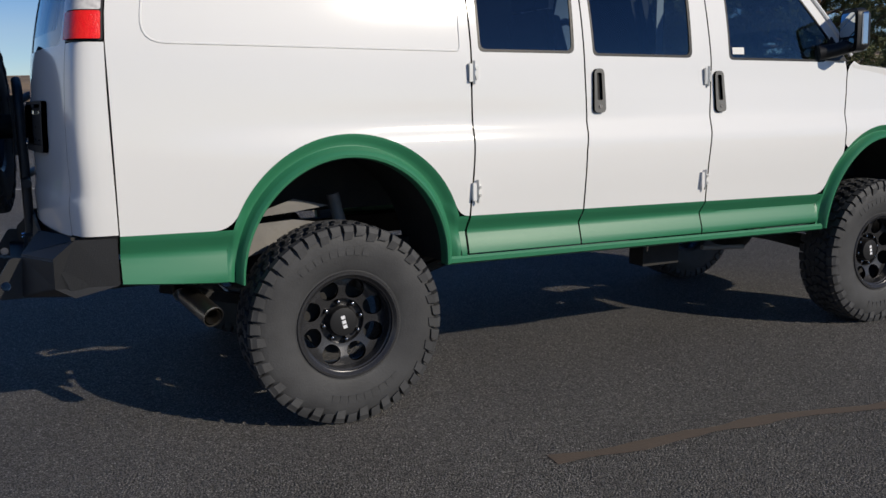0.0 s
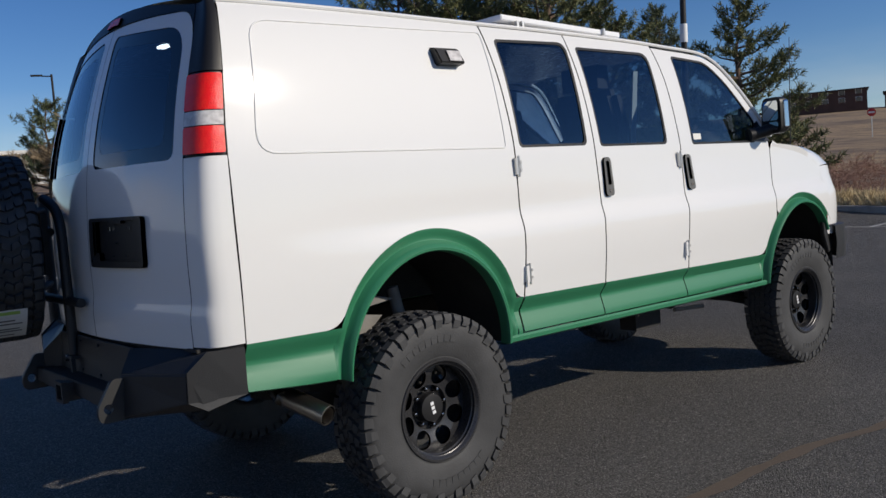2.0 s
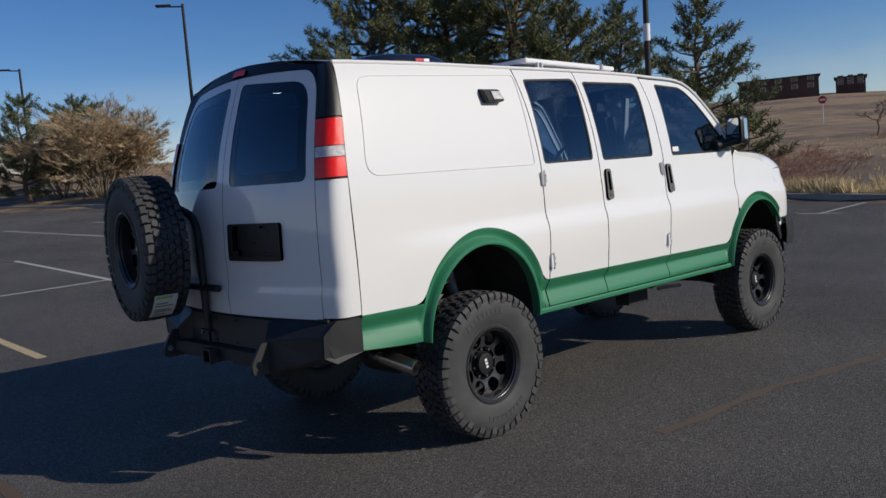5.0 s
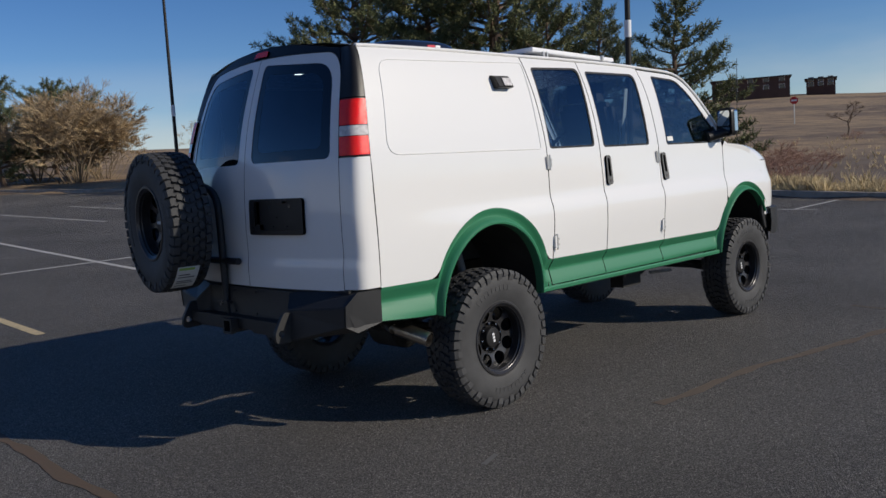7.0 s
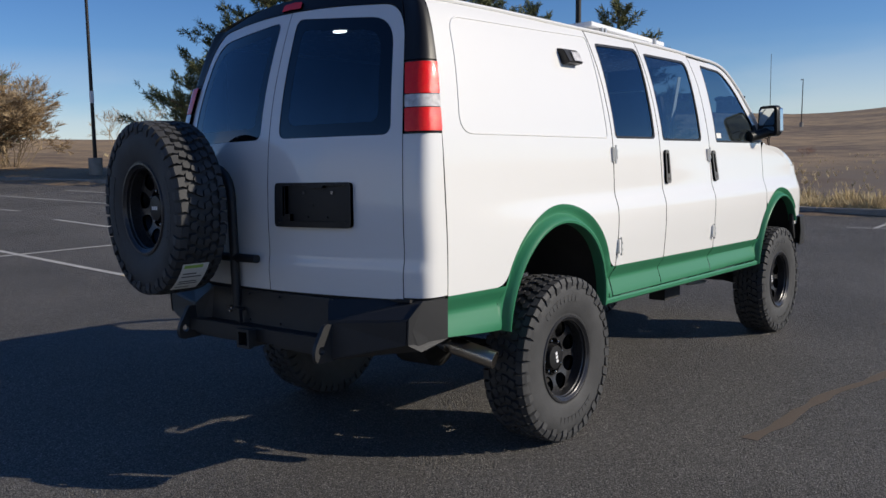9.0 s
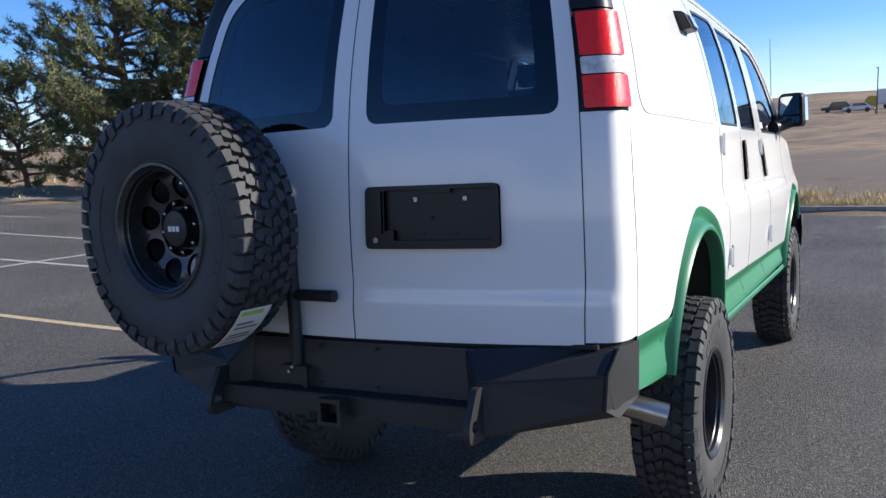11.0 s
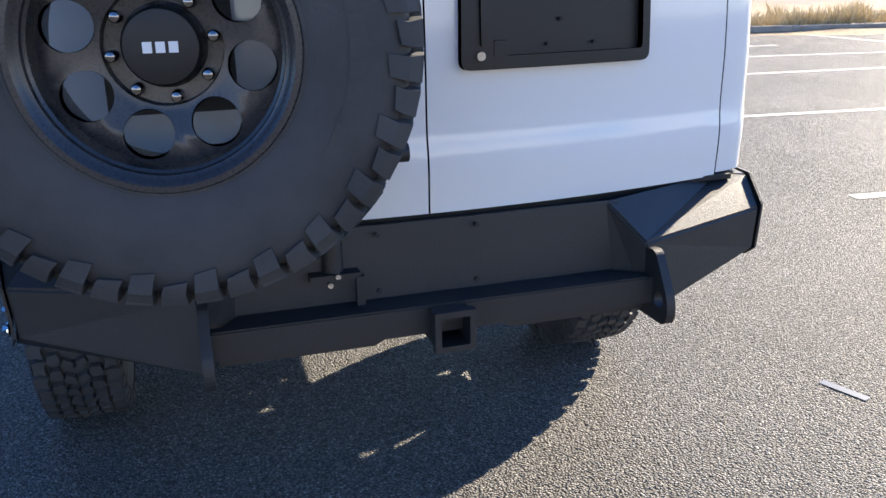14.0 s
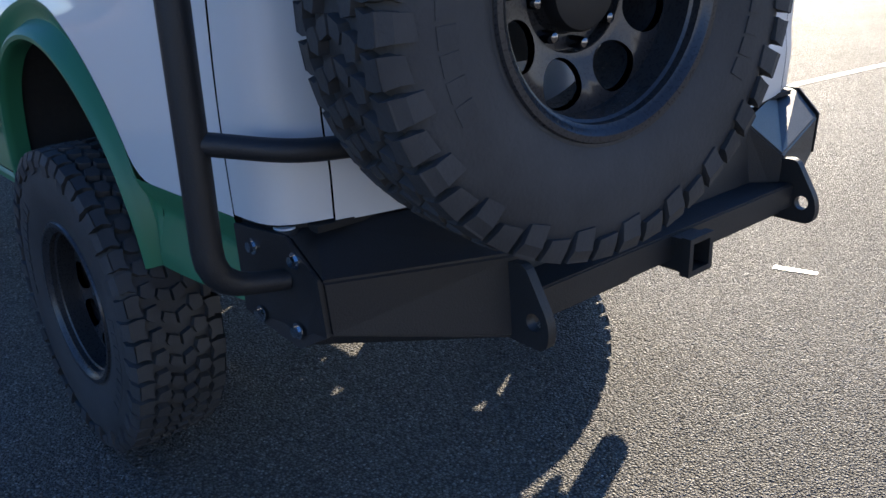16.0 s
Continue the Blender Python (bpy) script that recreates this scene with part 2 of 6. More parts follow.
def sheet(name, outer, holes, surf, mat, parent, label="", step=0.034, rim=0.018, centre=(1.3, 0, 1.3)):
    """A panel of sheet metal or glass: an outline with holes in a flat chart, laid on the surface surf(a, b), with returned edges."""
    loops = [resample(outer, step)] + [resample(h, step) for h in holes]
    pts, edges = [], []
    for lp in loops:
        s = len(pts)
        pts += lp
        edges += [(s + i, s + (i + 1) % len(lp)) for i in range(len(lp))]
    arr = np.array(pts)
    lo, hi = arr.min(0), arr.max(0)
    for gx in np.arange(lo[0] + step * 0.5, hi[0], step):
        for gy in np.arange(lo[1] + step * 0.5, hi[1], step):
            if inside(loops[0], gx, gy) and not any(inside(h, gx, gy) for h in loops[1:]) and np.min(np.hypot(arr[:, 0] - gx, arr[:, 1] - gy)) > step * 0.45:
                pts.append((float(gx), float(gy)))
    vs, _, fs, *_ = mathutils.geometry.delaunay_2d_cdt([Vector(p) for p in pts], edges, [], 0, 1e-6)
    fs = [f for f in fs if inside(loops[0], *(sum((vs[i] for i in f), Vector((0, 0))) / 3)) and not any(inside(h, *(sum((vs[i] for i in f), Vector((0, 0))) / 3)) for h in loops[1:])]
    pos, nor = [], []
    c = Vector(centre)

    def frame_at(a, b):
        p = surf(a, b)
        e = 1e-3
        n = (surf(a + e, b) - surf(a - e, b)).cross(surf(a, b + e) - surf(a, b - e)).normalized()
        return p, (n if n.dot(p - c) > 0 else -n)
    for v in vs:
        p, n = frame_at(v.x, v.y)
        pos.append(p)
        nor.append(n)
    faces = []
    for f in fs:
        a, b, d = (pos[i] for i in f)
        if (b - a).cross(d - a).length < 2e-6:
            continue
        faces.append(tuple(f) if (b - a).cross(d - a).dot(nor[f[0]]) > 0 else tuple(f)[::-1])
    if rim:
        for li, lp in enumerate(loops):
            fr = [frame_at(*p) for p in lp]
            m = len(lp)
            for i in range(m):
                (p, n), (q, k) = fr[i], fr[(i + 1) % m]
                s = len(pos)
                side = (q - p).cross(n).normalized()
                pos += [p, q, q - k * rim, p - n * rim]
                nor += [side] * 4
                faces.append((s, s + 1, s + 2, s + 3))
    me = bpy.data.meshes.new(name)
    me.from_pydata(pos, [], faces)
    me.shade_smooth()
    me.normals_split_custom_set_from_vertices(nor)
    return obj(name, me, mat, parent, label)


def thing(name, label, category, group="", kind="", at=(0, 0, 0)):
    ob = new(name)
    ob.location = at
    ob.empty_display_size = 0.2
    bpy.context.view_layer.update()
    return tagged(ob, label, category, group, kind)


def ramp(v, a, b):
    t = max(0.0, min(1.0, (v - a) / (b - a)))
    return t * t * (3 - 2 * t)


# ---- the van: x forward from the rear axle, y to its left ----
WIDTH = [(0.5, 0.905), (0.6, 0.915), (0.7, 0.925), (0.87, 0.939), (1.0, 0.950), (1.08, 0.953), (1.13, 0.952), (1.17, 0.949), (1.20, 0.942), (1.26, 0.9225), (1.30, 0.919), (1.38, 0.918), (1.48, 0.914), (1.57, 0.907), (1.66, 0.894), (1.77, 0.873),
         (1.9, 0.843), (2.0, 0.815), (2.1, 0.780), (2.18, 0.744), (2.24, 0.705)]
TOP = [(-0.9, 2.214), (-0.8, 2.218), (-0.74, 2.220), (-0.04, 2.222), (0.61, 2.212), (1.1, 2.205), (1.85, 2.188), (2.2, 2.168), (2.48, 2.150), (2.60, 2.126), (2.69, 2.080), (2.82, 1.960), (3.03, 1.728), (3.16, 1.570),
       (3.22, 1.540), (3.35, 1.520), (3.55, 1.490), (3.70, 1.452), (3.79, 1.400), (3.84, 1.34)]
TAIL = [(0.80, -1.132), (0.90, -1.134), (0.99, -1.136), (1.05, -1.127), (1.2, -1.128), (1.4, -1.120), (1.6, -1.100), (1.8, -1.060), (2.0, -1.000), (2.2, -0.925), (2.32, -0.862)]
CORNER_X = [(0.8, -0.884), (1.6, -0.884), (1.92, -0.847), (2.217, -0.800), (2.3, -0.79)]
SEAM_A = [(0.62, 0.612), (0.85, 0.616), (1.07, 0.632), (1.235, 0.642), (1.41, 0.642), (1.62, 0.647), (1.9, 0.640), (2.03, 0.630), (2.21, 0.618)]
SEAM_B = [(0.62, 1.236), (0.825, 1.241), (1.016, 1.246), (1.15, 1.252), (1.253, 1.268), (1.52, 1.264), (1.815, 1.264), (1.92, 1.260), (2.09, 1.250), (2.19, 1.245)]
SEAM_C = [(0.62, 2.008), (0.83, 2.016), (1.05, 2.020), (1.2, 2.042), (1.5, 2.078), (1.7, 2.076), (1.95, 2.070), (2.17, 2.038)]
SEAM_D = [(0.62, 3.02), (1.14, 3.045), (1.23, 3.062), (1.333, 3.088), (1.56, 3.122)]


SMOOTH = [(0.5, 0.905), (0.6, 0.915), (0.7, 0.925), (0.87, 0.938), (1.1, 0.945), (1.35, 0.940), (1.6, 0.929), (1.77, 0.905), (1.9, 0.880), (2.0, 0.855), (2.1, 0.822), (2.18, 0.785), (2.24, 0.740)]


def body_y(x, z):
    y = curve(WIDTH, z)
    if x < 0.35:
        y += (curve(SMOOTH, z) - y) * ramp(x, 0.35, -0.86)       # the crease runs out towards the rear corner
    if x > 0.7:
        y -= 0.030 * ramp(x, 0.7, 2.3) * ramp(z, 1.15, 1.5)      # the cabin narrows forward above the crease
    if x < 0.2:
        y *= 1 - 0.022 * ((0.2 - x) / 1.1) ** 2
    if x > 2.6:
        y *= 1 - 0.022 * ((x - 2.6) / 1.1) ** 2
    return y


def flank(sgn, lift=0.0):
    return lambda x, z: Vector((x, sgn * (body_y(x, z) + lift), z))


TAIL_WIDTH = [(0.8, 0.930), (1.1, 0.940), (1.35, 0.938), (1.6, 0.926), (1.8, 0.898), (2.0, 0.853), (2.1, 0.822), (2.18, 0.785), (2.24, 0.740)]


def tail_surf(sgn, lift=0.0):
    """The rear end: a runs from the middle to the corner (0.806) and round it to the flank (1.006)."""
    def at(a, z):
        yb = body_y(-0.88, z)
        ya = 0.806 * 0.979 * curve(TAIL_WIDTH, z) / 0.925
        if a <= 0.806:
            y = ya * a / 0.806
            x = curve(TAIL, z) + 0.092 * (a / 0.806) ** 2
            return Vector((x - lift, sgn * y, z))
        t = (a - 0.806) / 0.2
        ax, bx = curve(TAIL, z) + 0.092, curve(CORNER_X, z)
        reach = math.hypot(bx - ax, yb - ya) * 1.75
        h = (2 * t**3 - 3 * t**2 + 1, t**3 - 2 * t**2 + t, -2 * t**3 + 3 * t**2, t**3 - t**2)
        x = h[0] * ax + h[1] * 0.22 * reach + h[2] * bx + h[3] * reach
        y = h[0] * ya + h[1] * 0.97 * reach + h[2] * yb + h[3] * 0.04 * reach
        out = Vector((-1 + t, sgn * t, 0)).normalized() * lift
        return Vector((x, sgn * y, z)) + out
    return at


def green_top(x):
    return 0.860 - 0.0165 * x


def green_low(x):
    return curve([(-0.92, 0.690), (-0.42, 0.652), (0.5, 0.642), (1.25, 0.636), (2.9, 0.612)], x)


ARCHES = {"rear": ((0.05, 0.70, 0.532, 0.535), (0.04, 0.64, 0.455, 0.493)), "front": ((3.405, 0.665, 0.530, 0.525), (3.405, 0.62, 0.455, 0.495))}


def arc(e, a0, a1, n=26):
    cx, cz, a, b = e
    return [(cx + a * math.cos(radians(a0 + (a1 - a0) * k / n)), cz + b * math.sin(radians(a0 + (a1 - a0) * k / n))) for k in range(n + 1)]


def blend(p, c, q, n=5):
    return [tuple(Vector(p) * (1 - t) ** 2 + Vector(c) * 2 * t * (1 - t) + Vector(q) * t * t) for t in (k / n for k in range(n + 1))]


def foot(e, side):
    """The angle at which an arch's outer edge meets the line of the green paint."""
    best = min((abs(e[1] + e[3] * math.sin(radians(g)) - green_top(e[0] + side * e[2] * math.cos(radians(g)))), g) for g in [k * 0.25 for k in range(0, 240)])
    return best[1]


def over_arch(e):
    """Along the green line, over the arch from front to rear, with filleted feet: points with falling x."""
    g0, g1 = foot(e, 1), foot(e, -1)
    up = arc(e, g0 + 9, 180 - g1 - 9)
    jf = (e[0] + e[2] * math.cos(radians(g0)), green_top(e[0] + e[2] * math.cos(radians(g0))))
    jr = (e[0] - e[2] * math.cos(radians(g1)), green_top(e[0] - e[2] * math.cos(radians(g1))))
    pf, pr = (jf[0] + 0.045, green_top(jf[0] + 0.045)), (jr[0] - 0.075, green_top(jr[0] - 0.075))
    return blend(pf, jf, up[0]) + up[1:-1] + blend(up[-1], jr, pr)


def sill_dip(z, x):
    """How far the painted sill stands off the flank: in to a crease, then out again towards its lower edge."""
    t = (green_top(x) - z) / (green_top(x) - 0.66)
    return curve([(0, 0.001), (0.06, -0.002), (0.36, -0.036), (0.42, -0.036), (0.50, -0.030), (0.90, -0.004), (1.0, -0.004), (1.08, -0.012)], t)


def arch_dip(t):
    """The same across a wheel arch, from its outer edge to the opening."""
    return curve([(0, 0.001), (0.06, -0.001), (0.44, -0.026), (0.50, -0.026), (0.56, -0.018), (0.72, 0.012), (0.84, 0.020), (0.95, 0.018), (1.0, 0.008)], t)


def skin_grid(name, rows, mat, parent, label):
    """A smooth sheet through rows of points."""
    bm = bmesh.new()
    vr = [[bm.verts.new(p) for p in r] for r in rows]
    for a, b in zip(vr, vr[1:]):
        for i in range(len(a) - 1):
            bm.faces.new((a[i], a[i + 1], b[i + 1], b[i]))
    bmesh.ops.recalc_face_normals(bm, faces=bm.faces)
    mid = bm.faces[len(bm.faces) // 2] if not bm.faces.ensure_lookup_table() else None
    if mid.normal.y * mid.calc_center_median().y < 0:
        bmesh.ops.reverse_faces(bm, faces=bm.faces)
    return part(name, bm, mat, parent, label, smooth=True)


def arch_flare(sgn, outer, inner, a0, a1):
    across = [0, 0.06, 0.15, 0.28, 0.44, 0.50, 0.56, 0.64, 0.72, 0.84, 0.95, 1.0]
    rows = []
    for k in range(-1, 74):
        g = radians(a0 + (a1 - a0) * max(0, min(72, k)) / 72)
        o = Vector((outer[0] + outer[2] * math.cos(g), outer[1] + outer[3] * math.sin(g)))
        i = Vector((inner[0] + inner[2] * math.cos(g), inner[1] + inner[3] * math.sin(g)))
        if k in (-1, 73) and math.sin(g) < 0.1:
            o.y, i.y = green_low(o.x) + 0.002, min(i.y - 0.004, green_low(i.x))
        row = []
        for t in across:
            q = o.lerp(i, t)
            w = max(ramp(t, 0, 0.6), ramp(q.y - green_top(q.x), 0, 0.07))
            d = arch_dip(t) * w + sill_dip(q.y, q.x) * (1 - w)
            row.append(Vector((q.x, sgn * (body_y(q.x, q.y) + d), q.y)))
        last = row[-1]
        row += [last + Vector((0, -sgn * s, 0)) for s in (0.012, 0.05)]
        rows.append(row)
    return rows


def sill_strip(sgn, x0, x1, low, n=24, ends=(None, None)):
    """x0, x1: ends; an end may follow the outer edge of an arch."""
    cuts = [0, 0.06, 0.15, 0.26, 0.36, 0.42, 0.50, 0.65, 0.80, 0.92, 1.0]
    rows = []
    for k in range(n + 1):
        row = []
        for c in cuts:
            x = x0 + (x1 - x0) * k / n
            z = green_top(x) + (low(x) - green_top(x)) * c
            lo, hi = x0, x1
            for side, e in ((0, ends[0]), (1, ends[1])):
                if e:
                    s = max(0.0, 1 - (max(0.0, z - e[1]) / e[3]) ** 2)
                    edge = e[0] + (e[2] * math.sqrt(s) if side == 0 else -e[2] * math.sqrt(s))
                    lo, hi = (edge, hi) if side == 0 else (lo, edge)
            x = lo + (hi - lo) * k / n
            row.append(Vector((x, sgn * (body_y(x, z) + sill_dip(z, x)), z)))
        last = row[-1]
        row += [last + Vector((0, -sgn * s, -d)) for s, d in ((0.012, 0.006), (0.06, 0.008))]
        rows.append(row)
    return rows


def col(seam, z0, z1, off, n=14):
    return [(curve(seam, z0 + (z1 - z0) * k / n) + off, z0 + (z1 - z0) * k / n) for k in range(n + 1)]


def roofline(x0, x1, drop=0.014, n=12):
    return [(x0 + (x1 - x0) * k / n, curve(TOP, x0 + (x1 - x0) * k / n) - drop) for k in range(n + 1)]


def shrink(poly, d):
    cx, cz = sum(p[0] for p in poly) / len(poly), sum(p[1] for p in poly) / len(poly)
    w, h = max(p[0] for p in poly) - min(p[0] for p in poly), max(p[1] for p in poly) - min(p[1] for p in poly)
    return [(cx + (x - cx) * (1 - 2 * d / w), cz + (z - cz) * (1 - 2 * d / h)) for x, z in poly]


van = thing("van", "lifted white passenger van with green lower flanks, parked on asphalt", "van")
GAP = 0.0042
PANE = {"a": rounded([(0.684, 1.578), (1.206, 1.576), (1.232, 2.142), (0.686, 2.131)], [0.03, 0.035, 0.06, 0.03]),
        "b": rounded([(1.316, 1.567), (1.950, 1.564), (1.972, 2.116), (1.307, 2.121)], [0.03, 0.035, 0.07, 0.03]),
        "c": rounded([(2.206, 1.556), (2.930, 1.550), (2.985, 1.668), (2.700, 1.985), (2.560, 2.084), (2.213, 2.109)], [0.03, 0.02, 0.03, 0.12, 0.06, 0.03])}


def window(parent, outline, sgn, glass_mat):
    sheet("window_seal", outline, [shrink(outline, 0.014)], flank(sgn, -0.002), M_TRIM, parent, "black rubber window seal", step=0.06, rim=0.006)
    g = sheet("window_glass", shrink(outline, 0.014), [], flank(sgn, -0.006), glass_mat, parent, "dark tinted window glass", step=0.09, rim=0)
    g.visible_shadow = False


def body_side(sgn):
    left = sgn > 0
    f = flank(sgn)
    ra, rin = ARCHES["rear"]
    fa, fin = ARCHES["front"]
    over_r, over_f = over_arch(ra), over_arch(fa)
    rear_end, split = -0.884 + 0.002, SEAM_A
    # rear quarter
    quarter = ([(rear_end, green_top(rear_end))] + over_r[::-1] + [(curve(split, green_top(0.63)) - GAP, green_top(0.63))] + col(split, 0.9, 2.15, -GAP)
               + roofline(curve(split, 2.19) - GAP, -0.80 + GAP) + [(curve(CORNER_X, z) + 0.0015, z) for z in (2.1, 2.0, 1.92, 1.8, 1.7, 1.6)])
    q = sheet("rear_quarter_panel", quarter, [], f, M_WHITE, van, "glossy white rear quarter panel", step=0.028)
    bead = rounded([(-0.765, 1.597), (0.590, 1.581), (0.604, 2.160), (-0.690, 2.135)], [0.10, 0.02, 0.03, 0.09], 6)
    path = [f(*p) for p in resample(bead, 0.05)]
    part("panel_bead", tube(bmesh.new(), path + path[:1], 0.0042, 6, False), M_WHITE, q, "pressed bead in the white panel", smooth=True)
    qx = curve(split, 0.75) - GAP
    skin_grid("rear_arch_flare", arch_flare(sgn, ra, rin, 0, 180), M_GREEN, van, "green painted rear wheel arch")
    skin_grid("quarter_cladding", sill_strip(sgn, rear_end, ra[0] - ra[2], green_low, 16, (None, ra)), M_GREEN, van, "green painted lower rear quarter")
    skin_grid("quarter_cladding", sill_strip(sgn, ra[0] + ra[2], qx, green_low, 6, (ra, None)), M_GREEN, van, "green painted strip behind the door")
    # doors
    doors = [("side_door", SEAM_A, SEAM_B, "a"), ("side_door", SEAM_B, SEAM_C, "b"), ("front_door", SEAM_C, SEAM_D, "c")]
    if left:
        doors = [("side_panel", SEAM_A, SEAM_C, None), ("front_door", SEAM_C, SEAM_D, "c")]
    for name, s0, s1, pane in doors:
        x0, x1 = curve(s0, 0.85) + GAP, curve(s1, 0.85) - GAP
        if name == "front_door":
            gfoot = over_f[::-1]
            low_edge = [p for p in gfoot if p[0] < 3.042 - GAP and p[1] < 1.12]
            skin = ([(x0, green_top(x0))] + low_edge + [(3.042 - GAP, low_edge[-1][1] + 0.03)] + col(SEAM_D, 1.12, 1.50, -GAP, 5)
                    + [(3.095, 1.560)] + roofline(3.06, curve(SEAM_C, 2.16) + GAP, 0.026, 16) + col(s0, 2.12, 0.95, GAP))
        else:
            skin = ([(x0, green_top(x0)), (x1, green_top(x1))] + col(s1, 0.95, 2.14, -GAP) + roofline(curve(s1, 2.17) - GAP, curve(s0, 2.17) + GAP, 0.016)
                    + col(s0, 2.14, 0.95, GAP))
        d = sheet(name, skin, [PANE[pane]] if pane else [], f, M_WHITE, van, "glossy white van door" if pane else "plain white side panel")
        if pane:
            window(d, PANE[pane], sgn, M_GLASS)
        lowd = lambda x: 0.674 - 0.0125 * (x - 0.63)
        if name == "front_door":
            rows = sill_strip(sgn, x0, fa[0] - fa[2], lowd, 20, (None, fa))
        else:
            rows = sill_strip(sgn, x0, x1, lowd, 16)
        skin_grid("door_cladding", rows, M_GREEN, d, "green painted lower door")
    sill = bmesh.new()
    prof = [(-0.010, 0.666), (-0.002, 0.655), (-0.004, 0.636), (-0.022, 0.626), (-0.10, 0.626)]
    rings = []
    for k in range(25):
        x = 0.50 + (2.93 - 0.50) * k / 24
        rings.append([sill.verts.new((x, sgn * (body_y(x, 0.7) + o), z - 0.012 * (x - 0.6))) for o, z in prof])
    for a, b in zip(rings, rings[1:]):
        for i in range(len(prof) - 1):
            sill.faces.new((a[i], b[i], b[i + 1], a[i + 1]) if sgn < 0 else (a[i + 1], b[i + 1], b[i], a[i]))
    part("rocker_panel", sill, M_GREEN, van, "green painted sill under the doors", smooth=True)
    # front wing
    front_of = [p for p in over_f[::-1] if p[0] > 3.042 + GAP and p[1] > 0.93]
    wing = ([(3.042 + GAP, front_of[0][1] + 0.02)] + [p for p in front_of if p[0] < 3.80] + [(3.806, 1.0), (3.820, 1.10), (3.832, 1.20), (3.832, 1.30)] + roofline(3.81, 3.17, 0.004, 12) + [(3.135, 1.53)] + col(SEAM_D, 1.5, 1.12, GAP, 6))
    sheet("front_wing", wing, [], f, M_WHITE, van, "glossy white front wing")
    skin_grid("front_arch_flare", arch_flare(sgn, fa, fin, 33, 180), M_GREEN, van, "green painted front wheel arch")
    # wheel houses
    for (cx, cz, a, b) in (rin, fin):
        h = bmesh.new()
        rows = []
        for k in range(21):
            g = math.pi * k / 20
            rows.append([h.verts.new((cx + (a + 0.012) * math.cos(g), sgn * y, cz + (b + 0.012) * math.sin(g))) for y in (0.915, 0.42)])
        for p, r in zip(rows, rows[1:]):
            h.faces.new((p[0], p[1], r[1], r[0]))
        h.faces.new([r[1] for r in rows if r[1].co.z > 0.84])
        part("wheel_housing", h, M_DARK, van, "dark inner wheel housing", smooth=True)


body_side(-1)
body_side(1)


# rear end
def header_low(a):
    return 2.220 - 0.030 * (a / 0.76) ** 2


def crown(y, x=0.0):
    return 0.075 * (1 - (min(abs(y), 0.76) / 0.76) ** 2)


